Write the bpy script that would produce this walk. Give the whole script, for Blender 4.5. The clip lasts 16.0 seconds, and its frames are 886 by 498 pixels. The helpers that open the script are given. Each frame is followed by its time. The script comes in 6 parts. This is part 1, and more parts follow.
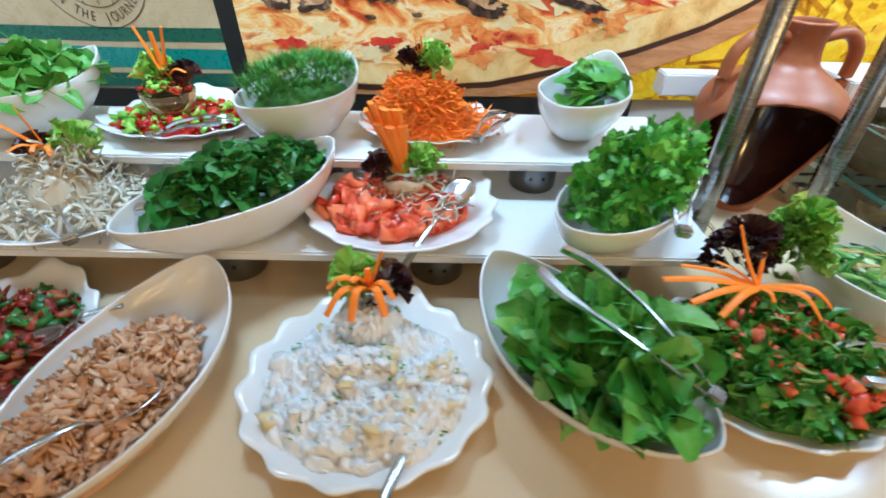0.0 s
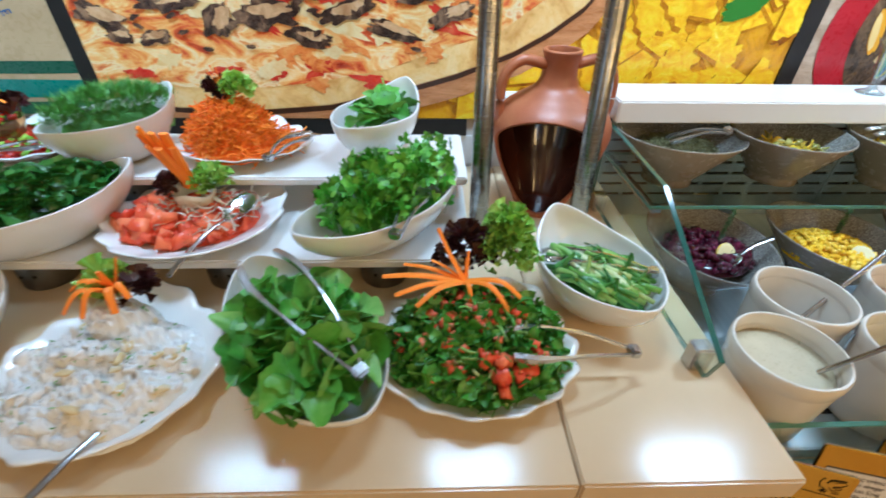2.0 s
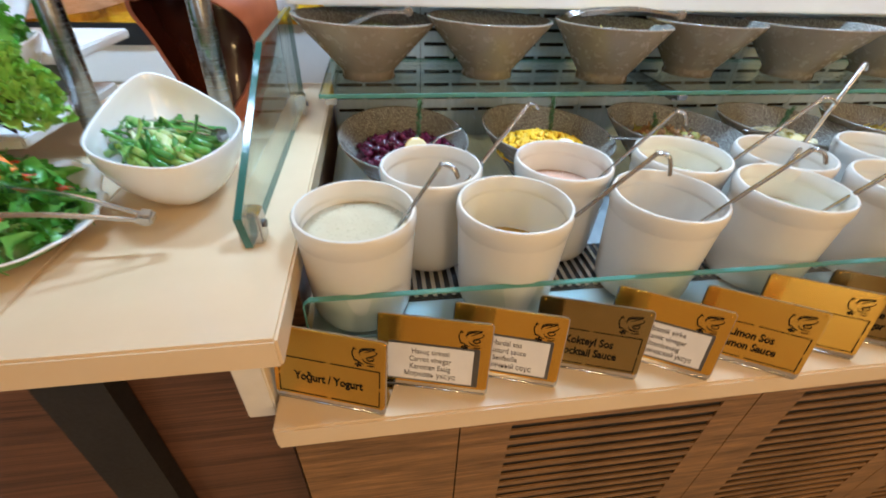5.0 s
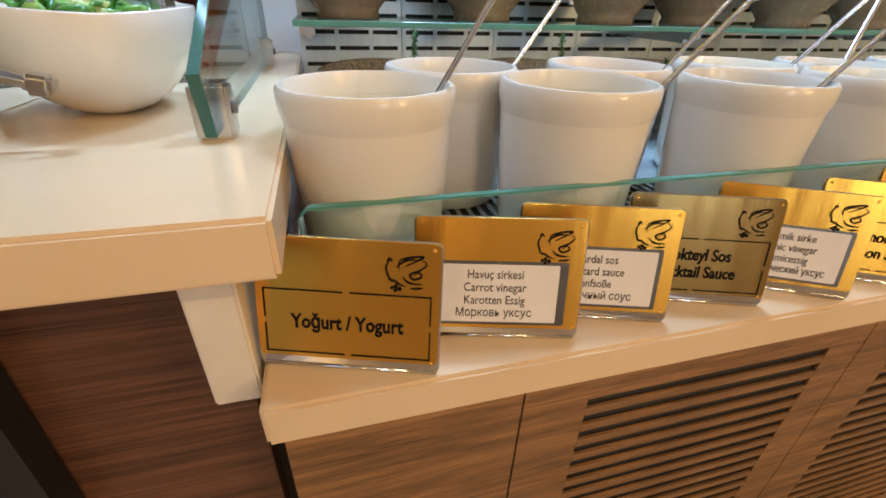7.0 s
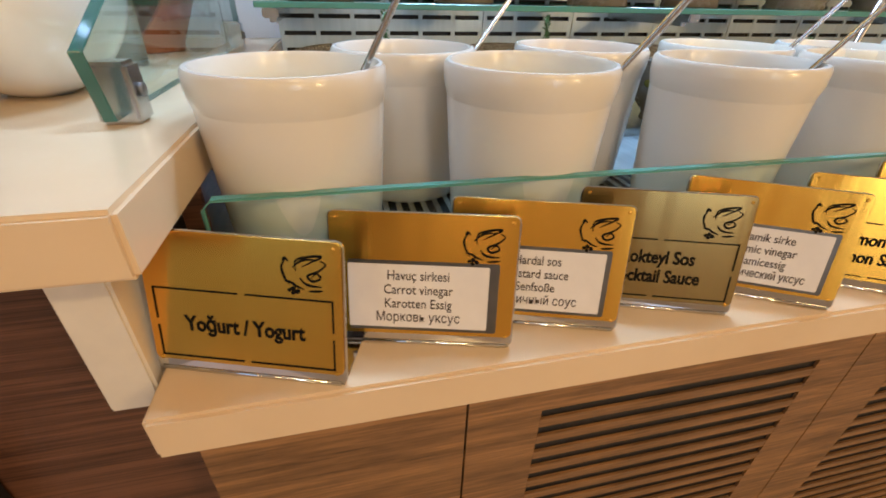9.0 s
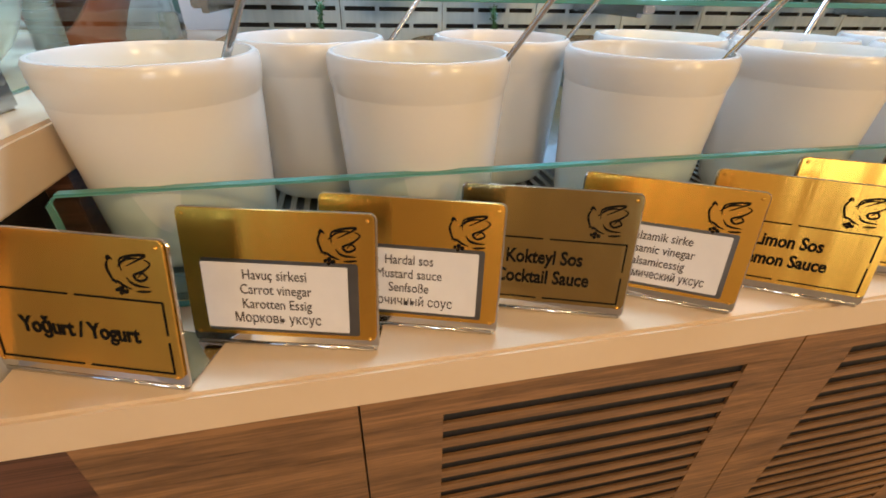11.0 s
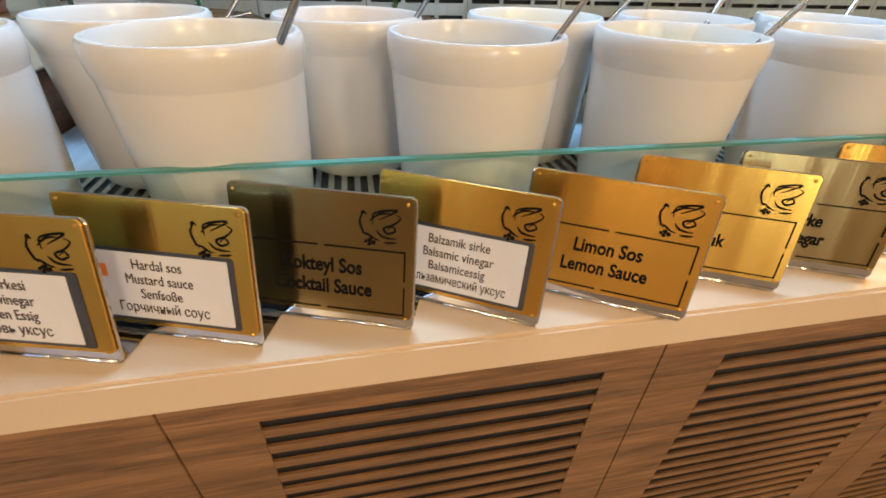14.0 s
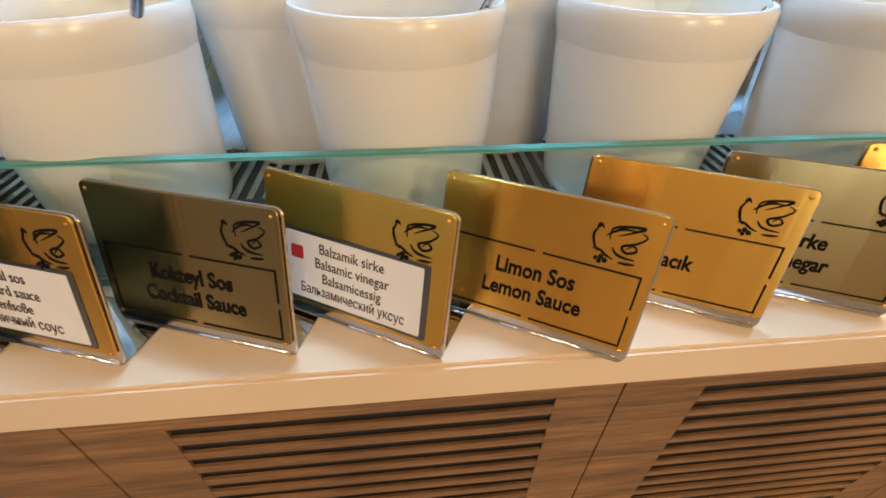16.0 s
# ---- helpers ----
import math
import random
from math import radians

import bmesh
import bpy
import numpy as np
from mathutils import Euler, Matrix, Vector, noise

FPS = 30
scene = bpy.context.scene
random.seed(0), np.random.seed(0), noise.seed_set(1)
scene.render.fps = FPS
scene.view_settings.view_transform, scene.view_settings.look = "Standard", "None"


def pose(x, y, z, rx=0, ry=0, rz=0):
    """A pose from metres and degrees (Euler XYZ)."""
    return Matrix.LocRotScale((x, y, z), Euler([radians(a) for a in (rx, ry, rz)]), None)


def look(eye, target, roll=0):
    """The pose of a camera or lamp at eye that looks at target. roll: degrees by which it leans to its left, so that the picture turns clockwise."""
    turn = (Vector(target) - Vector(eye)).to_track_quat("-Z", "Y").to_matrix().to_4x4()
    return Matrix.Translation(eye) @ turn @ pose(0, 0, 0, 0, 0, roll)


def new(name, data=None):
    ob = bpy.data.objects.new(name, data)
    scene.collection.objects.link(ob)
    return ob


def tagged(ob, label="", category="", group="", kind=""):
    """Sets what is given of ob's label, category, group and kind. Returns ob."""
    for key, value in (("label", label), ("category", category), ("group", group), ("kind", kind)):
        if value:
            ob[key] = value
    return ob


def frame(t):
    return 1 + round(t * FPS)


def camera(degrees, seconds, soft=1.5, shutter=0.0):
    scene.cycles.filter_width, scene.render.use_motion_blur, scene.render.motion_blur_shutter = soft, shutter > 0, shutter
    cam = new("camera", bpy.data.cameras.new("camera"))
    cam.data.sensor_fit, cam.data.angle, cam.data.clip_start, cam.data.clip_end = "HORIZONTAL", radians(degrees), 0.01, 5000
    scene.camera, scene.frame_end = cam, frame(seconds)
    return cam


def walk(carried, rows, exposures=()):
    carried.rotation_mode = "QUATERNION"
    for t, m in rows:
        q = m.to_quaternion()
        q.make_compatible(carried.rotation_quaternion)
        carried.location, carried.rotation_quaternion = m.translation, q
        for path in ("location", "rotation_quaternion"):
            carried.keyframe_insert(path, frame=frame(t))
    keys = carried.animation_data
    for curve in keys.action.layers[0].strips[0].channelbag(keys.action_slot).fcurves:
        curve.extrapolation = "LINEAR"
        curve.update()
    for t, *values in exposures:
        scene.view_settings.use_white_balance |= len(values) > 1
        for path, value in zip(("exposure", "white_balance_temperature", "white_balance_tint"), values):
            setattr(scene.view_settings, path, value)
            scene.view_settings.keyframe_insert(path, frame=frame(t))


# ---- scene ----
cam = camera(92.2, 16.0, soft=1.7, shutter=0.4)
PATH = [
    (0, (-0.791, -0.151, 1.365), (-0.767, 1.419, 0.126), 1.5),
    (0.5, (-0.652, -0.18, 1.38), (-0.725, 1.38, 0.131), -0.1),
    (1, (-0.567, -0.224, 1.394), (-0.659, 1.358, 0.175), -0.9),
    (1.5, (-0.509, -0.249, 1.406), (-0.543, 1.361, 0.22), -0.5),
    (2, (-0.437, -0.228, 1.402), (-0.375, 1.389, 0.226), 1.0),
    (2.5, (-0.303, -0.182, 1.396), (-0.187, 1.408, 0.189), 1.9),
    (3, (-0.202, -0.181, 1.396), (-0.055, 1.408, 0.191), 2.3),
    (3.5, (-0.057, -0.248, 1.387), (0.039, 1.375, 0.222), 1.4),
    (4, (0.057, -0.302, 1.334), (0.099, 1.342, 0.196), 1.6),
    (4.5, (0.1, -0.315, 1.3), (0.223, 1.293, 0.117), 2.9),
    (5, (0.106, -0.285, 1.209), (0.369, 1.303, 0.022), 2.3),
    (7.5, (0.025, -0.215, 0.992), (0.502, 1.462, 0.014), 1.7),
    (8, (0.05, -0.208, 0.989), (0.495, 1.472, -0.001), 1.5),
    (8.5, (0.075, -0.204, 0.991), (0.5, 1.467, -0.022), 1.6),
    (9, (0.109, -0.207, 0.992), (0.505, 1.459, -0.042), 1.4),
    (11.5, (0.238, -0.215, 0.988), (0.598, 1.44, -0.075), 1.2),
    (12, (0.271, -0.209, 0.995), (0.616, 1.435, -0.089), 1.0),
    (12.5, (0.299, -0.212, 0.998), (0.641, 1.426, -0.098), 1.1),
    (13, (0.332, -0.22, 0.992), (0.665, 1.422, -0.101), 0.9),
    (13.5, (0.357, -0.221, 0.992), (0.695, 1.409, -0.117), 1.1),
    (14, (0.38, -0.214, 0.994), (0.721, 1.396, -0.142), 2.0),
    (14.5, (0.403, -0.201, 0.994), (0.727, 1.392, -0.172), 2.5),
    (15, (0.433, -0.188, 0.992), (0.71, 1.393, -0.201), 2.4),
    (15.5, (0.459, -0.177, 0.993), (0.68, 1.387, -0.233), 1.7),
    (16, (0.481, -0.17, 0.99), (0.645, 1.389, -0.253), 0.8),
]
walk(cam, [(t, look(eye, target, roll)) for t, eye, target, roll in PATH], exposures=[(0.0, -1.14, 5250, 7), (2.5, -1.29, 5250, 9), (4.0, -1.08, 5250, 10), (5.0, -0.93, 5100, 11), (8.0, -0.8, 5080, 13), (16.0, -0.65, 4720, 11)])


# ---------------------------------------------------------------- light
world = bpy.data.worlds.new("room_air")
scene.world = world
world.use_nodes = True
world.node_tree.nodes["Background"].inputs[0].default_value = (0.9, 0.95, 1.0, 1)
world.node_tree.nodes["Background"].inputs[1].default_value = 0.08


def area_lamp(name, eye, target, sx, sy, power, colour):
    data = bpy.data.lights.new(name, "AREA")
    data.shape, data.size, data.size_y, data.energy, data.color = "RECTANGLE", sx, sy, power, colour
    ob = new(name, data)
    ob.matrix_world = look(eye, target)
    return ob


COOL, WARM, DAY = (0.70, 0.89, 1.0), (1.0, 0.585, 0.19), (0.66, 0.88, 1.0)
# canopy lamps above the buffet, aimed at the shelves
for cx, power, spread in ((-1.85, 7.4, 96), (-1.07, 7.4, 96), (-0.28, 7.4, 96), (0.5, 13.5, 126), (1.28, 13.0, 126)):
    area_lamp("canopy_light", (cx, 0.54, 1.93), (cx, 0.63, 0.9), 0.3, 0.12, power, COOL).data.spread = radians(spread)
# unseen warm fill lamps, added along the far side of the dining room
for cx, power in ((-2.4, 7.0), (-0.6, 12.0), (1.0, 25.0), (2.6, 62.0)):
    area_lamp("warm_fill", (cx, -3.2, 2.15), (cx * 0.5, 0.0, 0.75), 0.35, 0.5, power, WARM)
for cx, power in ((-1.4, 16.0), (0.5, 30.0), (1.9, 40.0)):
    area_lamp("downlight", (cx, -1.9, 2.7), (cx, -1.9, 0.0), 0.2, 0.2, power, WARM)
# daylight of the glazed front of the dining room, behind the walker
area_lamp("window_daylight", (-3.2, -2.6, 1.8), (-0.6, 0.5, 1.0), 1.8, 1.6, 16.0, DAY)
area_lamp("window_daylight", (0.9, -4.0, 1.9), (0.6, 0.4, 1.0), 0.7, 1.0, 16.0, DAY)


# ---------------------------------------------------------------- materials
def shader(name, colour, rough=0.5, metal=0.0, **sockets):
    m = bpy.data.materials.new(name)
    m.use_nodes = True
    b = m.node_tree.nodes["Principled BSDF"]
    b.inputs["Base Color"].default_value = (*colour, 1)
    b.inputs["Roughness"].default_value = rough
    b.inputs["Metallic"].default_value = metal
    for k, v in sockets.items():
        b.inputs[k.replace("_", " ")].default_value = v
    return m


def node(m, kind, **props):
    n = m.node_tree.nodes.new(kind)
    for k, v in props.items():
        if k in n.inputs:
            n.inputs[k].default_value = v
        else:
            setattr(n, k, v)
    return n


def link(m, a, b):
    m.node_tree.links.new(a, b)


def coords(m, scale=(1, 1, 1)):
    tc, mp = node(m, "ShaderNodeTexCoord"), node(m, "ShaderNodeMapping")
    mp.inputs["Scale"].default_value = scale
    link(m, tc.outputs["Object"], mp.inputs["Vector"])
    return mp.outputs["Vector"]


def ramp(m, fac, stops):
    r = node(m, "ShaderNodeValToRGB")
    el = r.color_ramp.elements
    while len(el) < len(stops):
        el.new(0.5)
    for e, (p, c) in zip(el, stops):
        e.position, e.color = p, (*c, 1)
    link(m, fac, r.inputs["Fac"])
    return r.outputs["Color"]


def noise_tex(m, vec, scale, detail=4.0, rough=0.6):
    n = node(m, "ShaderNodeTexNoise")
    n.inputs["Scale"].default_value, n.inputs["Detail"].default_value, n.inputs["Roughness"].default_value = scale, detail, rough
    if vec:
        link(m, vec, n.inputs["Vector"])
    return n.outputs["Fac"]


def bumped(m, height, strength=0.3, distance=0.002):
    b = node(m, "ShaderNodeBump")
    b.inputs["Strength"].default_value, b.inputs["Distance"].default_value = strength, distance
    link(m, height, b.inputs["Height"])
    link(m, b.outputs["Normal"], m.node_tree.nodes["Principled BSDF"].inputs["Normal"])


def tinted(m, colour):
    link(m, colour, m.node_tree.nodes["Principled BSDF"].inputs["Base Color"])


def roughened(m, fac, lo, hi):
    r = node(m, "ShaderNodeMapRange")
    r.inputs["To Min"].default_value, r.inputs["To Max"].default_value = lo, hi
    link(m, fac, r.inputs["Value"])
    link(m, r.outputs["Result"], m.node_tree.nodes["Principled BSDF"].inputs["Roughness"])


def mottled(name, stops, scale=8.0, rough=0.5, bump=0.2, dist=0.001, stretch=(1, 1, 1), metal=0.0, spread=0.12, detail=5.0, **sockets):
    """A surface whose colour wanders along stops, with a fine relief and uneven gloss."""
    m = shader(name, stops[0][1], rough, metal, **sockets)
    v = coords(m, stretch)
    n = noise_tex(m, v, scale, detail)
    tinted(m, ramp(m, n, stops))
    fine = noise_tex(m, v, scale * 9, 3)
    if bump:
        bumped(m, fine, bump, dist)
    roughened(m, fine, max(rough - spread, 0.02), min(rough + spread, 1))
    return m


def islands(name, stops, rough=0.45, scale=40.0, bump=0.3, dist=0.001, mixed=0.35, **sockets):
    """For heaps of small pieces: each piece has its own shade, and a grain within it."""
    m = shader(name, stops[0][1], rough, 0.0, **sockets)
    g = node(m, "ShaderNodeNewGeometry")
    n = noise_tex(m, coords(m), scale, 4)
    mix = node(m, "ShaderNodeMix", data_type="FLOAT")
    mix.inputs[0].default_value = mixed
    link(m, g.outputs["Random Per Island"], mix.inputs[2])
    link(m, n, mix.inputs[3])
    tinted(m, ramp(m, mix.outputs[0], stops))
    bumped(m, n, bump, dist)
    return m


CERAMIC = mottled("white_glazed_porcelain", [(0.3, (0.78, 0.79, 0.79)), (0.7, (0.84, 0.84, 0.83))], 6, 0.16, 0.04, 0.0004, spread=0.05, Coat_Weight=0.4, Coat_Roughness=0.06)
POT = mottled("cream_glazed_stoneware", [(0.3, (0.72, 0.685, 0.615)), (0.7, (0.75, 0.72, 0.655))], 3, 0.25, 0.0, 0.0003, spread=0.015, Coat_Weight=0.2, Coat_Roughness=0.14)
TOP = mottled("white_solid_surface", [(0.3, (0.67, 0.51, 0.315)), (0.7, (0.74, 0.585, 0.385))], 4, 0.17, 0.03, 0.0002, spread=0.05)
SHELFTOP = mottled("white_shelf_board", [(0.3, (0.78, 0.78, 0.77)), (0.7, (0.84, 0.84, 0.83))], 4, 0.22, 0.03, 0.0003, spread=0.06)
LAMINATE = mottled("cream_laminate_post", [(0.3, (0.62, 0.58, 0.52)), (0.7, (0.72, 0.68, 0.62))], 14, 0.45, 0.1, 0.0006)
STEEL = mottled("brushed_stainless_steel", [(0.3, (0.52, 0.52, 0.52)), (0.7, (0.66, 0.66, 0.66))], 3, 0.24, 0.06, 0.0003, (1, 1, 30), metal=1.0, spread=0.07)
POSTSTEEL = mottled("dull_steel_post", [(0.3, (0.27, 0.275, 0.275)), (0.7, (0.37, 0.375, 0.375))], 3, 0.26, 0.06, 0.0003, (1, 1, 30), metal=1.0, spread=0.07)
PANELSTEEL = mottled("dull_steel_panel", [(0.3, (0.54, 0.63, 0.67)), (0.7, (0.66, 0.74, 0.78))], 3, 0.45, 0.05, 0.0003, (30, 1, 1), metal=1.0, spread=0.08)
CHROME = mottled("polished_cutlery_steel", [(0.3, (0.46, 0.46, 0.46)), (0.7, (0.58, 0.58, 0.58))], 20, 0.22, 0.02, 0.0002, metal=1.0, spread=0.05)
DARKSTEEL = mottled("dark_steel_support", [(0.3, (0.16, 0.16, 0.16)), (0.7, (0.24, 0.24, 0.24))], 20, 0.35, 0.03, 0.0003, metal=1.0)
POLISHED = mottled("polished_steel_backing", [(0.3, (0.6, 0.6, 0.61)), (0.7, (0.72, 0.72, 0.73))], 20, 0.09, 0.02, 0.0002, metal=1.0, spread=0.03)
BLACK = mottled("black_lacquer", [(0.3, (0.006, 0.006, 0.007)), (0.7, (0.014, 0.014, 0.015))], 20, 0.5, 0.08, 0.0005)
INK = shader("black_engraving", (0.006, 0.005, 0.004), 0.85, Specular_IOR_Level=0.15)
PAPER = mottled("white_label_paper", [(0.3, (0.72, 0.69, 0.68)), (0.7, (0.79, 0.76, 0.75))], 30, 0.55, 0.05, 0.0003)
TERRA = mottled("terracotta_clay", [(0.25, (0.26, 0.075, 0.028)), (0.5, (0.36, 0.105, 0.04)), (0.75, (0.43, 0.145, 0.06))], 14, 0.42, 0.25, 0.0012)
TERRAGLAZE = mottled("dark_brown_glazed_clay", [(0.3, (0.045, 0.011, 0.006)), (0.7, (0.08, 0.02, 0.01))], 10, 0.2, 0.15, 0.001, Coat_Weight=0.6)
ROOM = mottled("cream_plaster", [(0.3, (0.58, 0.53, 0.47)), (0.7, (0.66, 0.61, 0.55))], 5, 0.8, 0.3, 0.002)
CEIL = mottled("white_ceiling_paint", [(0.3, (0.72, 0.71, 0.69)), (0.7, (0.78, 0.77, 0.75))], 4, 0.85, 0.2, 0.002)
FLOORM = mottled("beige_floor_tile", [(0.3, (0.36, 0.29, 0.22)), (0.7, (0.45, 0.37, 0.29))], 6, 0.35, 0.1, 0.001)
RUBBER = shader("grey_clip_pad", (0.35, 0.36, 0.36), 0.5)


def wood(name, dark, light, stretch):
    m = shader(name, dark, 0.42)
    v = coords(m, stretch)
    a, b = noise_tex(m, v, 3.0, 6, 0.65), noise_tex(m, v, 14.0, 4, 0.7)
    mix = node(m, "ShaderNodeMix", data_type="FLOAT")
    mix.inputs[0].default_value = 0.45
    link(m, a, mix.inputs[2]), link(m, b, mix.inputs[3])
    mid = tuple((p + q) / 2 for p, q in zip(dark, light))
    tinted(m, ramp(m, mix.outputs[0], [(0.36, dark), (0.5, mid), (0.62, light)]))
    bumped(m, b, 0.12, 0.0006)
    return m


WENGE = wood("striped_dark_walnut_veneer", (0.03, 0.012, 0.007), (0.17, 0.075, 0.038), (0.7, 14, 48))
WALNUT = wood("striped_walnut_veneer", (0.075, 0.038, 0.014), (0.33, 0.172, 0.06), (1.2, 14, 22))


def brass(name, lo, hi, rough):
    m = shader(name, lo, rough, 1.0)
    v = coords(m, (1, 1, 1))
    a = noise_tex(m, v, 4.0, 3)
    tinted(m, ramp(m, a, [(0.3, lo), (0.7, hi)]))
    streak, wave = noise_tex(m, coords(m, (420, 5, 420)), 1.0, 3), noise_tex(m, coords(m, (26, 2.5, 26)), 1.0, 1)
    both = node(m, "ShaderNodeMath", operation="MULTIPLY_ADD")
    both.inputs[1].default_value = 0.05
    link(m, streak, both.inputs[0]), link(m, wave, both.inputs[2])
    bumped(m, both.outputs[0], 0.5, 0.003)
    # brushed across, so that reflections draw out into upright bands
    up = node(m, "ShaderNodeCombineXYZ", Z=1.0)
    link(m, up.outputs[0], m.node_tree.nodes["Principled BSDF"].inputs["Tangent"])
    m.node_tree.nodes["Principled BSDF"].inputs["Anisotropic"].default_value = 0.85
    return m


BRASS = brass("brushed_brass_plate", (0.77, 0.43, 0.04), (0.89, 0.55, 0.08), 0.25)
# darker copy of the brass: a dim room reflection put into the colour
AGEDBRASS = brass("dim_reflection_brass_plate", (0.33, 0.23, 0.07), (0.45, 0.33, 0.12), 0.2)


def glass(name, tint, gloss=0.035):
    """Clear pane: it lets the light straight through and mirrors more at a slant."""
    m = bpy.data.materials.new(name)
    m.use_nodes = True
    m.node_tree.nodes.clear()
    out, mixer = node(m, "ShaderNodeOutputMaterial"), node(m, "ShaderNodeMixShader")
    tr, gl, lw = node(m, "ShaderNodeBsdfTransparent"), node(m, "ShaderNodeBsdfGlossy"), node(m, "ShaderNodeLayerWeight")
    tr.inputs["Color"].default_value, gl.inputs["Roughness"].default_value = (*tint, 1), 0.02
    lw.inputs["Blend"].default_value = 0.5
    power, scale = node(m, "ShaderNodeMath", operation="POWER"), node(m, "ShaderNodeMath", operation="MULTIPLY_ADD")
    power.inputs[1].default_value, scale.inputs[1].default_value, scale.inputs[2].default_value = 4.0 if gloss < 0.1 else 2.0, 0.7, gloss
    link(m, lw.outputs["Facing"], power.inputs[0]), link(m, power.outputs[0], scale.inputs[0]), link(m, scale.outputs[0], mixer.inputs[0])
    link(m, tr.outputs[0], mixer.inputs[1]), link(m, gl.outputs[0], mixer.inputs[2])
    link(m, mixer.outputs[0], out.inputs[0])
    return m


GLASS = glass("clear_pane_glass", (0.88, 0.95, 0.93))
GLASSWARE = glass("clear_glassware", (0.8, 0.85, 0.86), 0.12)
EDGE = shader("green_glass_edge", (0.16, 0.42, 0.36), 0.12, 0.0, Transmission_Weight=0.35, IOR=1.5)
# EDGE darkened for the side guard: its dark reflection is put into the colour
EDGE_DEEP = shader("dark_reflection_glass_edge", (0.03, 0.12, 0.1), 0.1, 0.0, Transmission_Weight=0.2, IOR=1.5)
SPECK = shader("speckled_grey_glaze", (0.1, 0.1, 0.1), 0.14)
vv = coords(SPECK)
vo = node(SPECK, "ShaderNodeTexVoronoi")
vo.inputs["Scale"].default_value = 380
link(SPECK, vv, vo.inputs["Vector"])
tinted(SPECK, ramp(SPECK, vo.outputs["Distance"], [(0.14, (0.6, 0.58, 0.52)), (0.3, (0.28, 0.27, 0.24)), (0.8, (0.13, 0.12, 0.105))]))
SPECK.node_tree.nodes["Principled BSDF"].inputs["Coat Weight"].default_value = 0.5
TAUPE = mottled("taupe_matt_glaze", [(0.25, (0.21, 0.165, 0.11)), (0.6, (0.28, 0.225, 0.155)), (0.8, (0.33, 0.27, 0.195))], 7, 0.25, 0.04, 0.0004)

# ---------------------------------------------------------------- building helpers
def mesh_from(name, verts, faces, mats, index=None, smooth=True):
    me = bpy.data.meshes.new(name)
    me.from_pydata([tuple(v) for v in verts], [], [tuple(f) for f in faces])
    for m in mats if isinstance(mats, (list, tuple)) else [mats]:
        me.materials.append(m)
    if index is not None:
        me.polygons.foreach_set("material_index", [int(i) for i in index])
    me.polygons.foreach_set("use_smooth", [smooth] * len(me.polygons))
    me.update()
    return me


def part(name, bm, material, parent=None, label="", at=None):
    """One mesh object from a bmesh or a mesh, under its thing."""
    if isinstance(bm, bmesh.types.BMesh):
        bmesh.ops.recalc_face_normals(bm, faces=bm.faces)
        me = bpy.data.meshes.new(name)
        bm.to_mesh(me)
        bm.free()
        me.materials.append(material)
    else:
        me = bm
    ob = new(name, me)
    ob.parent = parent
    if at is not None:
        ob.matrix_basis = at
    if label:
        tagged(ob, label)
    return ob


def thing(name, label, category, at=None, group="", kind=""):
    ob = new(name)
    ob.empty_display_size = 0.02
    if at is not None:
        ob.matrix_basis = at
    return tagged(ob, label, category, group, kind)


def box(x0, x1, y0, y1, z0, z1, bevel=0.0, bm=None, seg=2):
    own = bmesh.new()
    bmesh.ops.create_cube(own, size=1)
    for v in own.verts:
        v.co = Vector(((x0 + x1) / 2 + v.co.x * (x1 - x0), (y0 + y1) / 2 + v.co.y * (y1 - y0), (z0 + z1) / 2 + v.co.z * (z1 - z0)))
    if bevel:
        bmesh.ops.bevel(own, geom=own.edges[:], offset=bevel, segments=seg, affect="EDGES")
    if bm is None:
        return own
    me = bpy.data.meshes.new("t")
    own.to_mesh(me), own.free()
    bm.from_mesh(me)
    bpy.data.meshes.remove(me)
    return bm


def smooth(ob, angle=40):
    me = ob.data
    me.polygons.foreach_set("use_smooth", [True] * len(me.polygons))
    me.set_sharp_from_angle(angle=radians(angle))
    return ob


def prism(outline, thick, axis="x", offset=0.0, bevel=0.0):
    """A flat plate of that thickness from an outline of 2D points."""
    bm = bmesh.new()
    def put(a, b, d):
        return {"x": (d, a, b), "y": (a, d, b), "z": (a, b, d)}[axis]
    f = bm.faces.new([bm.verts.new(put(a, b, offset)) for a, b in outline])
    r = bmesh.ops.extrude_face_region(bm, geom=[f])
    bmesh.ops.translate(bm, verts=[v for v in r["geom"] if isinstance(v, bmesh.types.BMVert)], vec=put(0, 0, thick))
    bmesh.ops.recalc_face_normals(bm, faces=bm.faces)
    if bevel:
        bmesh.ops.bevel(bm, geom=bm.edges[:], offset=bevel, segments=1, affect="EDGES")
    return bm


def rounded(w, h, r, n=5, cx=0.0, cy=0.0):
    pts = []
    for sx, sy, a0 in ((1, 1, 0), (-1, 1, 90), (-1, -1, 180), (1, -1, 270)):
        for k in range(n + 1):
            a = radians(a0 + 90 * k / n)
            pts.append((cx + sx * (w / 2 - r) + r * math.cos(a), cy + sy * (h / 2 - r) + r * math.sin(a)))
    return pts


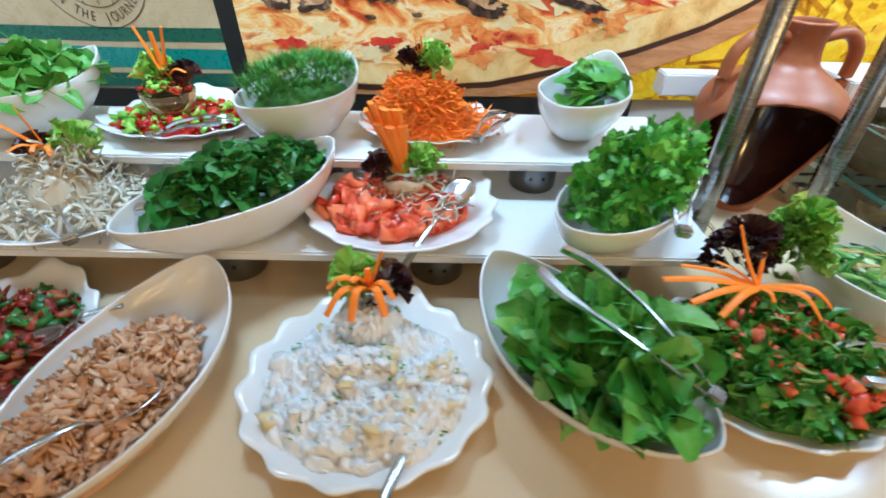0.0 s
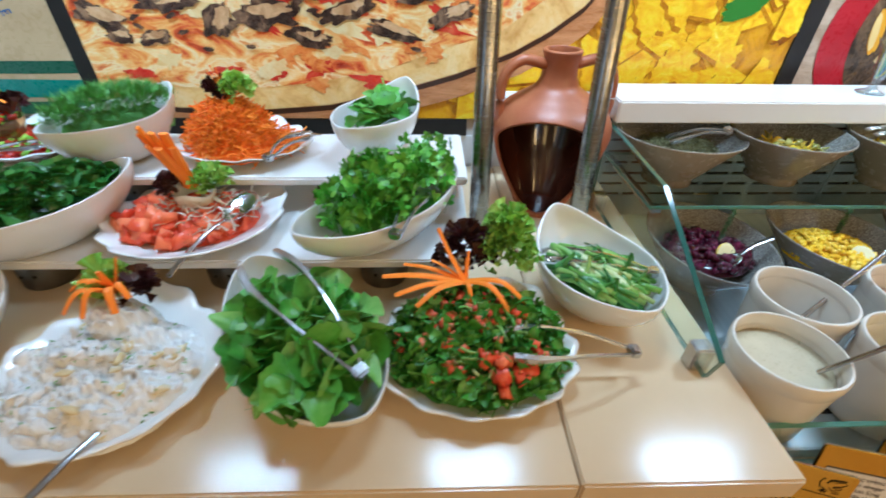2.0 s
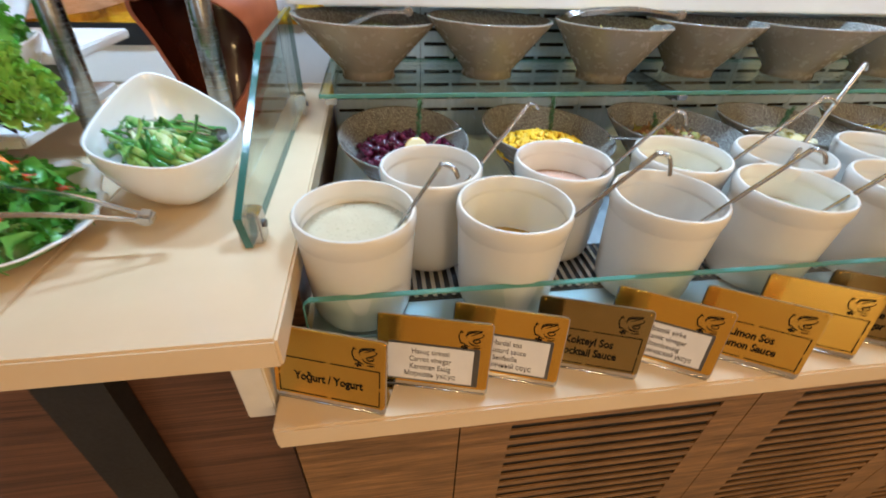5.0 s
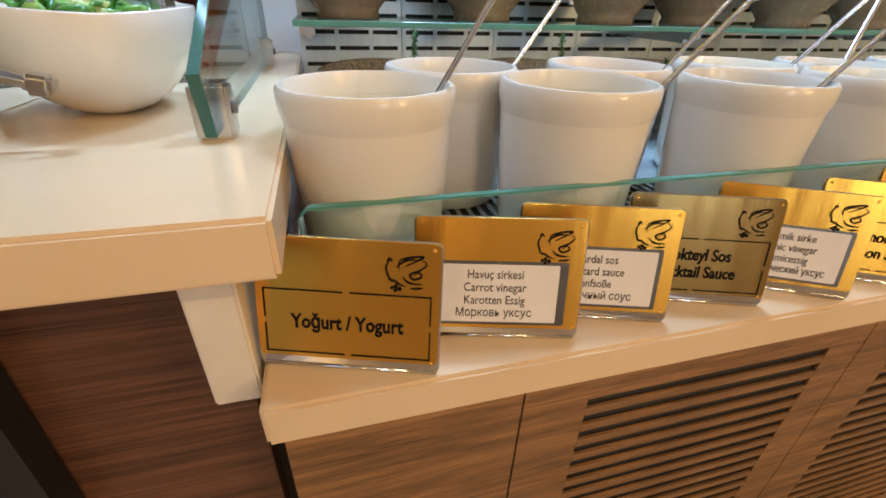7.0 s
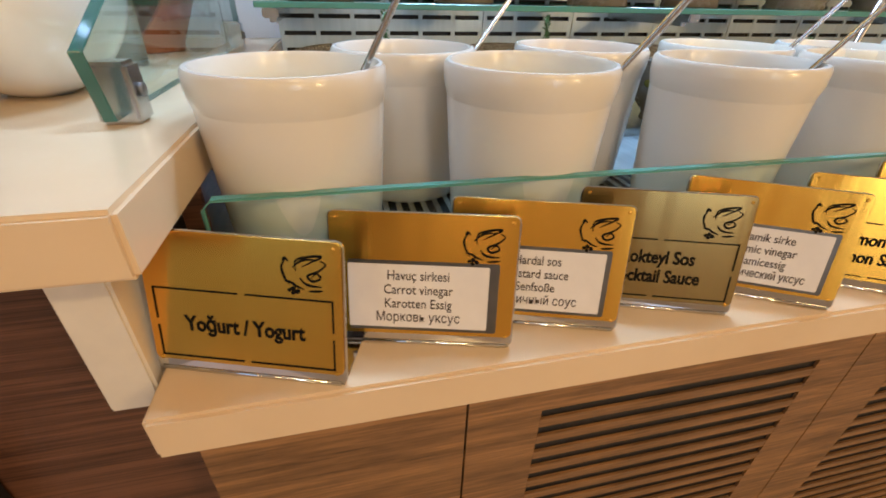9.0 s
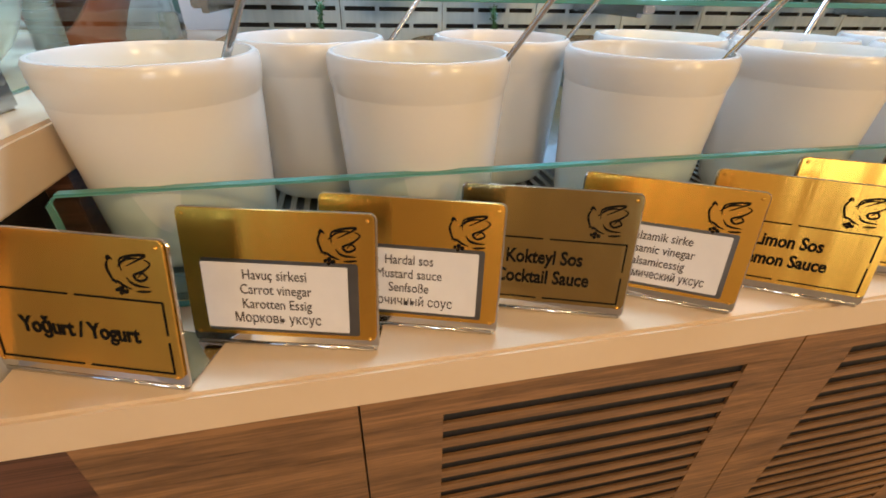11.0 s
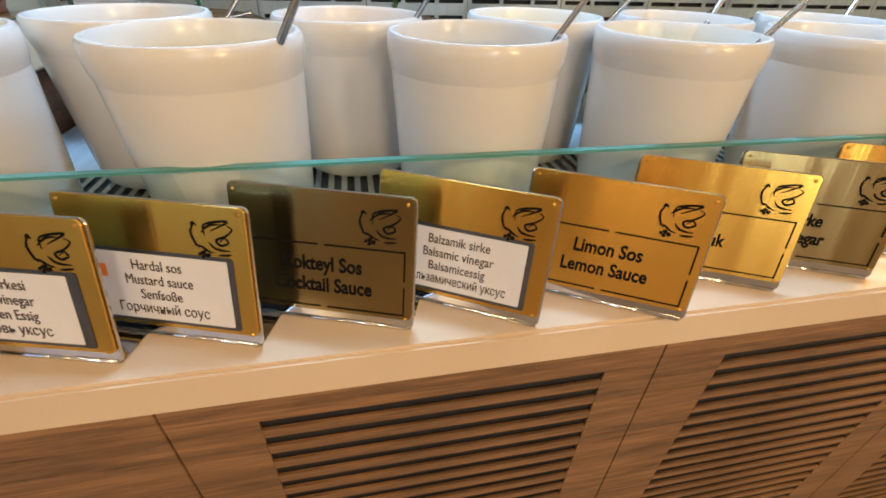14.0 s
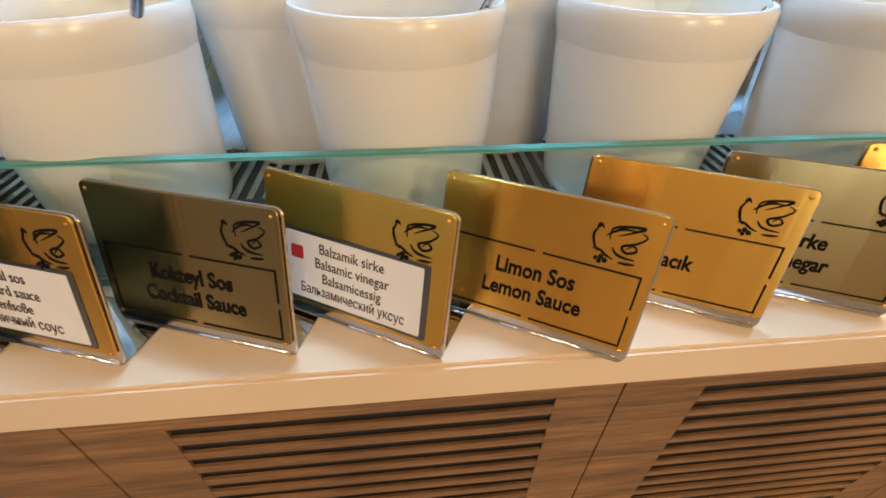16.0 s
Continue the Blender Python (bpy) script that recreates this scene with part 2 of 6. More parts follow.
def lathe_mesh(name, profile, mats, seg=48, index=None, warp=None):
    """profile: (radius, z) from inside bottom over the rim to outside bottom, closed at both ends. warp moves each point by its turn."""
    verts, faces, idx = [], [], []
    for i, (r, z) in enumerate(profile):
        for k in range(seg):
            a = 2 * math.pi * k / seg
            p = (r * math.cos(a), r * math.sin(a), z)
            verts.append(warp(p, a, i / (len(profile) - 1)) if warp else p)
    for i in range(len(profile) - 1):
        for k in range(seg):
            q = (k + 1) % seg
            faces.append((i * seg + k, i * seg + q, (i + 1) * seg + q, (i + 1) * seg + k))
            idx.append(index[i] if index else 0)
    faces.append(tuple(range(seg))[::-1]), idx.append(index[0] if index else 0)
    n = (len(profile) - 1) * seg
    faces.append(tuple(range(n, n + seg))), idx.append(index[-1] if index else 0)
    return mesh_from(name, verts, faces, mats, idx)


def tube_data(points, radius, seg=8, flat=1.0, taper=None):
    """Verts and faces of a rounded rod along points; flat squashes it."""
    pts = [Vector(p) for p in points]
    verts, faces = [], []
    up = Vector((0, 0, 1))
    for i, p in enumerate(pts):
        d = (pts[min(i + 1, len(pts) - 1)] - pts[max(i - 1, 0)]).normalized()
        side = d.cross(up)
        side = side.normalized() if side.length > 1e-4 else Vector((1, 0, 0))
        top = side.cross(d).normalized()
        r = radius * (taper(i / (len(pts) - 1)) if taper else 1)
        for k in range(seg):
            a = 2 * math.pi * k / seg
            verts.append(p + side * (r * math.cos(a)) + top * (r * flat * math.sin(a)))
    for i in range(len(pts) - 1):
        for k in range(seg):
            q = (k + 1) % seg
            faces.append((i * seg + k, i * seg + q, (i + 1) * seg + q, (i + 1) * seg + k))
    faces.append(tuple(range(seg))[::-1]), faces.append(tuple(range((len(pts) - 1) * seg, len(pts) * seg)))
    return verts, faces


def tube(name, points, radius, material, seg=10, flat=1.0, taper=None):
    v, f = tube_data(points, radius, seg, flat, taper)
    return mesh_from(name, v, f, material)


def arc(points, n=8):
    """A smooth line through points."""
    pts = [Vector(p) for p in points]
    out = []
    for i in range(len(pts) - 1):
        a, b, c, d = pts[max(i - 1, 0)], pts[i], pts[i + 1], pts[min(i + 2, len(pts) - 1)]
        for k in range(n):
            t = k / n
            out.append(0.5 * ((2 * b) + (c - a) * t + (2 * a - 5 * b + 4 * c - d) * t * t + (3 * b - a - 3 * c + d) * t ** 3))
    return out + [pts[-1]]


def lettering(text, size, material, parent, at, align="CENTER", bold=0.0, squeeze=1.0, depth=0.0002, shear=0.0):
    cu = bpy.data.curves.new("lettering", "FONT")
    cu.body, cu.size, cu.align_x, cu.align_y, cu.extrude, cu.offset, cu.shear = text, size, align, "CENTER", depth, bold, shear
    cu.resolution_u = 3
    tmp = bpy.data.objects.new("lettering", cu)
    scene.collection.objects.link(tmp)
    bpy.context.view_layer.update()
    me = bpy.data.meshes.new_from_object(tmp.evaluated_get(bpy.context.evaluated_depsgraph_get()))
    bpy.data.objects.remove(tmp), bpy.data.curves.remove(cu)
    me.materials.clear(), me.materials.append(material)
    ob = part("lettering", me, None, parent, "", at @ Matrix.Diagonal((squeeze, 1, 1, 1)))
    return ob


# ---------------------------------------------------------------- the room
WALL_Y = 0.86
tagged(part("floor", box(-4.2, 4.2, -4.2, WALL_Y + 0.15, -0.1, 0.0), FLOORM), "beige tiled dining room floor", "floor", kind="structure")
tagged(part("ceiling", box(-4.2, 4.2, -4.2, WALL_Y + 0.15, 2.75, 2.87), CEIL), "white painted dining room ceiling", "ceiling", kind="structure")
tagged(part("wall_north", box(-4.2, 4.2, WALL_Y, WALL_Y + 0.15, 0.0, 2.75), ROOM), "cream plastered wall behind the buffet", "wall", kind="structure")
tagged(part("wall_west", box(-4.35, -4.2, -4.2, WALL_Y + 0.15, 0.0, 2.75), ROOM), "cream plastered side wall", "wall", kind="structure")
tagged(part("wall_east", box(4.2, 4.35, -4.2, WALL_Y + 0.15, 0.0, 2.75), ROOM), "cream plastered side wall", "wall", kind="structure")
tagged(part("wall_south", box(-4.2, 4.2, -4.35, -4.2, 0.0, 2.75), ROOM), "cream plastered wall of the dining room", "wall", kind="structure")

# ---------------------------------------------------------------- salad counter
counter = thing("salad_counter", "white topped salad counter with dark striped veneer front", "counter")
smooth(part("worktop_slab", box(-2.3, -0.2665, 0.0, WALL_Y - 0.01, 0.86, 0.9, 0.003), TOP, counter, "glossy white worktop with a tight joint"))
smooth(part("worktop_slab", box(-0.2645, 0.0, 0.0, WALL_Y - 0.01, 0.8615, 0.9015, 0.003), TOP, counter, "glossy white worktop end"))
part("front_panel", box(-2.3, -0.06, 0.105, 0.13, 0.02, 0.858, 0.001), WENGE, counter, "dark striped walnut veneer panel")
part("side_panel", box(-0.03, -0.01, 0.15, 0.95, 0.02, 0.858, 0.001), WENGE, counter)
smooth(part("corner_post", box(-0.068, -0.034, 0.032, 0.1, 0.736, 0.8585, 0.002), LAMINATE, counter, "cream laminate post with chipped edges"))
part("slanted_leg", prism([(-0.306, 0.858), (-0.228, 0.858), (-0.248, 0.0), (-0.328, 0.0)], 0.03, "y", 0.072), BLACK, counter, "black lacquered slanting leg")

# cold dressing counter, lower, with a slatted veneer front
cold = thing("dressing_counter", "refrigerated dressing counter with a cream ledge and slatted walnut front", "counter")
smooth(part("ledge_slab", box(-0.03, 2.4, -0.006, 0.30, 0.727, 0.764, 0.003), TOP, cold, "cream solid surface ledge"))
smooth(part("well_floor", box(0.004, 2.4, 0.098, 0.78, 0.77, 0.79, 0.002), PANELSTEEL, cold, "steel floor of the cold well"))
part("well_step", box(0.004, 2.4, 0.099, 0.103, 0.764, 0.7695), PANELSTEEL, cold)


def slatted_panel(x0, x1, slots):
    """A veneer panel; where it is slotted, thin slats stand between two stiles before a black board."""
    y0, y1, z0, z1 = 0.037, 0.0402, 0.02, 0.726
    if not slots:
        part("front_panel", box(x0 + 0.001, x1 - 0.001, y0, 0.052, z0, z1, 0.0006), WALNUT, cold, "striped walnut veneer panel")
        return
    s0, s1, top, pitch, gap, n = *slots, 0.6455, 0.0265, 0.0136, 22
    panel = part("front_panel", box(x0 + 0.001, x1 - 0.001, y0, y1, top, z1), WALNUT, cold, "striped walnut veneer panel with rounded slots")
    for a, b in ((x0 + 0.001, s0), (s1, x1 - 0.001)):
        part("stile", box(a, b, y0, y1, z0, top - 0.0002), WALNUT, panel)
    h = pitch - gap
    slat_mesh = None
    for k in range(n):
        if slat_mesh is None:
            slat_mesh = part("slat", box(s0 + 0.0001, s1 - 0.0001, y0, y1, -gap - h, -gap, 0.0004), WALNUT, panel)
            slat_mesh.location = (0, 0, top)
        else:
            o = new("slat", slat_mesh.data)
            o.parent = panel
            o.location = (0, 0, top - k * pitch)
    part("lower_rail", box(s0 + 0.0001, s1 - 0.0001, y0, y1, z0, top - n * pitch - gap), WALNUT, panel)


for x0, x1, slots in ((-0.03, 0.194, None), (0.194, 0.669, (0.270, 0.608)), (0.669, 1.146, (0.751, 1.084)), (1.146, 1.62, (1.226, 1.56)), (1.62, 2.4, None)):
    slatted_panel(x0, x1, slots)
part("plinth_back", box(0.195, 1.615, 0.0408, 0.05, 0.02, 0.725), BLACK, cold, "black board behind the slats")
# back of the cold well with louvre slots
part("back_panel", box(0.004, 2.4, 0.785, 0.79, 0.79, 1.0965), BLACK, cold)
bm = bmesh.new()
px = 0.004
while px < 2.3:
    w = 0.205
    edge = 1.096
    for row in range(8):
        z = 1.07 - row * 0.03
        box(px, px + w, 0.772, 0.776, z, edge, 0, bm)
        for gx in (0.0, 0.068, 0.137, 0.197):
            box(px + gx, px + gx + 0.008, 0.772, 0.776, z - 0.008, z, 0, bm)
        edge = z - 0.008
    box(px, px + w, 0.772, 0.776, 0.7905, edge, 0, bm)
    px += w + 0.0015
bars = bmesh.new()
gx = 0.02
while gx < 1.7:
    box(gx, gx + 0.006, 0.16, 0.262, 0.7906, 0.7935, 0, bars)
    gx += 0.0135
part("louvre_panel", bm, PANELSTEEL, cold, "steel back panel with rows of louvre slots")
smooth(part("upper_ledge", box(-0.05, 2.4, 0.634, 0.77, 1.097, 1.142, 0.003), SHELFTOP, cold, "thick white ledge above the cold well"))

tagged(part("drain_grille", bars, STEEL, cold, "bright steel drain grille bars"), kind="stuff")
part("drain_pan", box(0.012, 1.7, 0.155, 0.266, 0.7898, 0.7904), BLACK, cold, "black pan under the grille")

# glass of the cold well
def pane(name, outline, thick, axis, offset, parent, label, edge=EDGE):
    ob = part(name, prism(outline, thick, axis, offset, 0.0007), GLASS, parent, label)
    ob.data.materials.append(edge)
    n = {"x": 0, "y": 1, "z": 2}[axis]
    for p in ob.data.polygons:
        p.material_index = 0 if abs(p.normal[n]) > 0.9 else 1
    ob.visible_shadow = False
    return ob


side_glass = thing("side_glass_guard", "clear glass side guard with a sloping edge in steel clips", "glass guard")
pane("glass_pane", [(0.140, 0.908), (0.128, 0.955), (0.385, 1.082), (0.66, 1.092), (0.66, 0.908)], 0.009, "x", -0.056, side_glass, "clear greenish glass", EDGE_DEEP)
for y0 in (0.155, 0.60):
    clip = part("clip", box(-0.066, -0.037, y0, y0 + 0.026, 0.9015, 0.945, 0.003), CHROME, side_glass, "square polished steel glass clip")
    smooth(clip)
    part("screw", lathe_mesh("screw", [(0.0001, 0.003), (0.005, 0.003), (0.005, 0.0), (0.0001, 0.0)], DARKSTEEL, 12), None, clip, "", pose(-0.037, y0 + 0.013, 0.925, 0, 90, 0))
rail = thing("front_glass_rail", "low clear glass rail along the dressing ledge", "glass rail")
pane("glass_pane", [(0.006, 0.7645), (2.4, 0.7645), (2.4, 0.8648), (0.013, 0.8648), (0.006, 0.858)], 0.008, "y", 0.088, rail, "clear greenish glass")
part("polished_edge", box(0.0135, 2.4, 0.0884, 0.0956, 0.865, 0.8662, 0.0004), EDGE, rail, "bright polished green edge")
shelf = thing("glass_shelf", "greenish glass shelf across the cold well", "shelf")
pane("shelf_glass", [(0.004, 0.5), (2.4, 0.5), (2.4, 0.77), (0.004, 0.77)], 0.008, "z", 0.968, shelf, "clear greenish glass")
for cx in (0.012, 0.70, 1.4):
    c = part("bracket", box(cx, cx + 0.022, 0.505, 0.53, 0.955, 0.9675, 0.002), CHROME, shelf, "steel shelf bracket")
    part("back_arm", box(cx + 0.006, cx + 0.016, 0.53, 0.771, 0.948, 0.967, 0.001), CHROME, shelf)

# ---------------------------------------------------------------- stepped display shelves
def riser(name, y0, y1, z, x1, legs, leg_y, zbase, label):
    t = thing(name, label, "display shelf", pose(0, 0, 0))
    smooth(part("board", box(-2.3, x1, y0, y1, z - 0.016, z, 0.003), SHELFTOP, t, "white glossy board"))
    for lx in legs:
        h = z - 0.0165 - zbase
        leg = part("leg", lathe_mesh("leg", [(0.0001, h), (0.041, h), (0.042, h - 0.003), (0.042, 0.004), (0.04, 0), (0.0001, 0)], DARKSTEEL, 32), None, t, "short round steel support", pose(lx, leg_y, zbase))
        for a in (-105, -75):
            part("screw", lathe_mesh("screw", [(0.0001, 0.002), (0.003, 0.002), (0.003, 0), (0.0001, 0)], BLACK, 8), None, leg, "", pose(0.042 * math.cos(radians(a)), 0.042 * math.sin(radians(a)), h * 0.55, 90, 0, 0))
    return t


riser("lower_display_shelf", 0.33, 0.60, 0.973, -0.366, (-1.95, -1.53, -1.114, -0.791, -0.52), 0.385, 0.9, "long white lower display shelf on steel drums")
riser("upper_display_shelf", 0.49, 0.71, 1.043, -0.366, (-1.9, -1.45, -1.01, -0.62, -0.425), 0.55, 0.973, "long white upper display shelf on steel drums")

# gantry posts and canopy above the buffet
gantry = thing("buffet_gantry", "two round steel posts carrying the buffet canopy", "gantry")
for bx, by in ((-0.345, 0.45), (-0.15, 0.465)):
    pole = part("post", tube("post", [(bx, by, 0.9), (bx + 0.0, by + 0.02, 1.1), (bx - 0.002, by + 0.1, 1.95)], 0.0175, POSTSTEEL, 28), None, gantry, "tall brushed steel post")
part("canopy", box(-2.3, 2.4, 0.45, 0.84, 1.95, 2.0, 0.004), CEIL, gantry, "white canopy board with lamps")
part("canopy_back", box(-2.3, 2.4, 0.82, 0.84, 1.75, 1.9495), CEIL, gantry)
smooth(tagged(part("back_ledge", box(-0.33, -0.052, 0.757, 0.80, 1.07, 1.115, 0.003), SHELFTOP), "white ledge board behind the clay jug", "ledge"))


# ---------------------------------------------------------------- crockery
def boat_bowl(name, label, at, a, b, h, tip, low, category="bowl", base=0.34):
    """A leaf-shaped porcelain bowl: half length a, half width b, rim height h, raised end tip, other end low."""
    seg, rings = 56, 9
    verts, faces = [], []

    def rim(k):
        t = 2 * math.pi * k / seg
        c, s = math.cos(t), math.sin(t)
        z = h + (tip - h) * max(0, c) ** 2.6 + (low - h) * max(0, -c) ** 3
        return a * c, b * math.copysign(abs(s) ** 1.25, s), z

    def layer(f, inset, lift):
        g = base + (1 - base) * (math.sin(f * math.pi / 2) ** 0.8)
        row = []
        for k in range(seg):
            x, y, z = rim(k)
            d = math.hypot(x, y) or 1
            q = max(d * g - inset, 0.002) / d
            row.append((x * q, y * q, lift + (z - lift) * f ** 1.15 if f > 0 else lift))
        return row
    rows = [layer(i / rings, 0.0, 0.0) for i in range(rings + 1)]
    rows += [layer(i / rings, 0.0042, 0.006) for i in range(rings, -1, -1)]
    for row in rows:
        verts += row
    for i in range(len(rows) - 1):
        for k in range(seg):
            q = (k + 1) % seg
            faces.append((i * seg + k, i * seg + q, (i + 1) * seg + q, (i + 1) * seg + k))
    faces.append(tuple(range(seg))[::-1])
    n = (len(rows) - 1) * seg
    faces.append(tuple(range(n, n + seg)))
    ob = part(name, mesh_from(name, verts, faces, CERAMIC), None)
    ob.matrix_basis = at
    bev = ob.modifiers.new("edge", "BEVEL")
    bev.width, bev.segments, bev.limit_method, bev.angle_limit = 0.0016, 2, "ANGLE", radians(50)
    return tagged(ob, label, category)


def shell_plate(label, at, rx, ry, flutes=15, high=0.03, lug=0.18, turn=90):
    """A scalloped porcelain plate with a fluted rim and a raised lug."""
    seg, rows = 150, []
    prof = [(0.50, 0.0), (0.56, 0.004), (0.8, high * 0.55), (0.95, high * 0.92), (1.0, high), (0.985, high + 0.002), (0.93, high * 0.95), (0.78, high * 0.62), (0.55, 0.0085), (0.3, 0.0065)]
    for r, z in prof:
        row = []
        for k in range(seg):
            t = 2 * math.pi * k / seg
            f = max(0, (r - 0.5) / 0.5) ** 1.5
            wave = math.cos(flutes * t)
            up = max(0, math.cos(t - radians(turn))) ** 14
            s = r * (1 + 0.028 * f * wave + lug * f * up)
            row.append((rx * s * math.cos(t), ry * s * math.sin(t), z + f * (0.0028 * wave + 0.018 * up)))
        rows.append(row)
    verts = [p for row in rows for p in row]
    faces = [(i * seg + k, i * seg + (k + 1) % seg, (i + 1) * seg + (k + 1) % seg, (i + 1) * seg + k) for i in range(len(rows) - 1) for k in range(seg)]
    faces += [tuple(range(seg))[::-1], tuple(range((len(rows) - 1) * seg, len(rows) * seg))]
    ob = part("scalloped_plate", mesh_from("scalloped_plate", verts, faces, CERAMIC), None, None, "", at)
    return tagged(ob, label, "plate")


Z0, Z1, Z2 = 0.9005, 0.9735, 1.0435
bowl = boat_bowl
bowl("boat_bowl", "deep white porcelain boat bowl holding flaked tuna", pose(-1.143, 0.147, Z0, 0, 0, 80), 0.168, 0.095, 0.058, 0.084, 0.05)
bowl("boat_bowl", "white porcelain boat bowl heaped with rocket leaves", pose(-0.613, 0.183, Z0, 0, 0, 129), 0.165, 0.098, 0.058, 0.1, 0.062)
bowl("boat_bowl", "small white porcelain bowl with spring onions", pose(-0.17, 0.3, Z0 + 0.001, 0, 0, 115), 0.12, 0.091, 0.093, 0.136, 0.088, base=0.3)
bowl("boat_bowl", "white porcelain boat bowl with flat parsley", pose(-0.512, 0.39, Z1, 0, 0, 44), 0.166, 0.078, 0.082, 0.1, 0.092, base=0.26)
bowl("boat_bowl", "white porcelain boat bowl with mint sprigs", pose(-0.54, 0.605, Z2, 0, 0, 56), 0.104, 0.078, 0.088, 0.13, 0.085, base=0.3)
bowl("boat_bowl", "white porcelain boat bowl filled with dill", pose(-1.025, 0.575, Z2, 0, 0, 56), 0.12, 0.082, 0.09, 0.122, 0.09, base=0.28)
bowl("boat_bowl", "white porcelain boat bowl with dark watercress", pose(-1.078, 0.378, Z1, 0, 0, 42), 0.16, 0.082, 0.086, 0.112, 0.08, base=0.28)
bowl("boat_bowl", "white porcelain bowl heaped with green leaves", pose(-1.5, 0.58, Z2, 0, 0, 56), 0.135, 0.09, 0.088, 0.118, 0.088, base=0.3)
shell_plate("white scalloped plate of creamy yogurt potato salad", pose(-0.872, 0.156, Z0), 0.148, 0.134)
shell_plate("white scalloped plate of green tabbouleh salad", pose(-0.372, 0.185, Z0), 0.146, 0.12, turn=60)
shell_plate("white scalloped plate of tomato and onion salad", pose(-0.85, 0.43, Z1), 0.15, 0.134, high=0.03, turn=50)
shell_plate("white scalloped plate of grated carrot", pose(-0.805, 0.602, Z2), 0.132, 0.102, high=0.026)
shell_plate("white scalloped plate of chopped peppers", pose(-1.255, 0.6, Z2), 0.14, 0.1, high=0.026)
shell_plate("white scalloped plate of pickled onion strips", pose(-1.365, 0.42, Z1), 0.14, 0.118, high=0.026)
shell_plate("white scalloped plate of red pepper salad", pose(-1.36, 0.19, Z0), 0.125, 0.13, high=0.026)

# stoneware dressing pots
POT_PROFILE = [(0.0001, 0.0071), (0.052, 0.0071), (0.0595, 0.0141), (0.0665, 0.1345), (0.0675, 0.1465), (0.0692, 0.15), (0.0722, 0.1498), (0.0741, 0.1468), (0.0742, 0.1325), (0.0735, 0.1295), (0.0722, 0.127), (0.0708, 0.1118), (0.0648, 0.0141), (0.0625, 0.0035), (0.06, 0.0), (0.0001, 0.0)]
POT_BODY = lathe_mesh("body", POT_PROFILE[:3] + [(0.0662, 0.128), (0.0716, 0.128)] + POT_PROFILE[11:], POT, 64)


def hoop(name, ring, material, seg=64):
    """A ring swept round the upright axis from a closed outline of radius and height."""
    n = len(ring)
    verts = [(r * math.cos(2 * math.pi * k / seg), r * math.sin(2 * math.pi * k / seg), z) for k in range(seg) for r, z in ring]
    faces = [(k * n + i, (k + 1) % seg * n + i, (k + 1) % seg * n + (i + 1) % n, k * n + (i + 1) % n) for k in range(seg) for i in range(n)]
    return mesh_from(name, verts, faces, material)


POT_BODY.set_sharp_from_angle(angle=radians(45))
POT_COLLAR = hoop("collar", ([(0.0662, 0.128)] + POT_PROFILE[3:8] + [(0.0743, 0.139), (0.074, 0.1345), (0.0733, 0.130), (0.0723, 0.126), (0.0712, 0.1215)])[::-1], POT)

POT_COLLAR.set_sharp_from_angle(angle=radians(45))


def dressing_pot(x, y, fill, fill_name, fill_label, level, label, ladle):
    pot = thing("dressing_pot", label, "pot", pose(x, y, 0.7937, 0, 0, random.uniform(0, 360)), "dressing pots")
    part("body", POT_BODY, None, pot)
    part("collar", POT_COLLAR, None, pot, "thick rounded collar")
    if fill:
        r = 0.0592 + 0.059 * (level - 0.0141)
        sauce = part(fill_name, lathe_mesh(fill_name, [(0.0001, level), (r * 0.7, level - 0.0004), (r, level + 0.0008), (r, level - 0.003), (0.0001, level - 0.003)], fill, 40), None, None, "", pose(x, y, 0.7937))
        tagged(sauce, fill_label, "sauce")
    # ladle: a thin rod leaning on the rim, with a hooked end
    hx, hy, hz, hook = ladle
    foot = Vector((x - 0.035 * hx, y - 0.035 * hy, 0.7937 + 0.035))
    top = Vector((x + hx, y + hy, hz))
    d = (top - foot).normalized()
    side = Vector((d.x, d.y, 0)).normalized()
    pts = [foot, foot.lerp(top, 0.5), top - d * 0.012, top, top + side * 0.012 + Vector((0, 0, -0.002)), top + side * 0.018 + Vector((0, 0, -hook))]
    lad = thing("sauce_ladle", "polished steel sauce ladle with a hooked handle in a pot", "ladle", group="sauce ladles")
    v, f = tube_data(arc(pts, 6), 0.0042, 10, 0.55)
    part("handle", mesh_from("handle", v, f, CHROME), None, lad)
    cup = lathe_mesh("cup", [(0.0001, 0.003), (0.012, 0.004), (0.018, 0.012), (0.019, 0.018), (0.0202, 0.018), (0.0192, 0.011), (0.013, 0.001), (0.0001, 0.0)], CHROME, 24)
    part("cup", cup, None, lad, "", Matrix.Translation(foot - Vector((0, 0, 0.012))))


YOGURT = mottled("white_yogurt", [(0.3, (0.56, 0.48, 0.31)), (0.7, (0.62, 0.55, 0.38))], 30, 0.3, 0.3, 0.001)
MUSTARD = mottled("mustard_sauce", [(0.3, (0.62, 0.36, 0.03)), (0.7, (0.72, 0.45, 0.06))], 30, 0.25, 0.3, 0.001)
PINKSAUCE = mottled("pink_cocktail_sauce", [(0.3, (0.62, 0.36, 0.24)), (0.7, (0.7, 0.45, 0.32))], 30, 0.25, 0.3, 0.001)
VINEGAR = shader("dark_vinegar", (0.06, 0.025, 0.012), 0.06)
LEMON = mottled("pale_lemon_sauce", [(0.3, (0.74, 0.68, 0.42)), (0.7, (0.8, 0.75, 0.5))], 30, 0.2, 0.2, 0.001)
white = "thick white stoneware dressing pot with a collared rim"
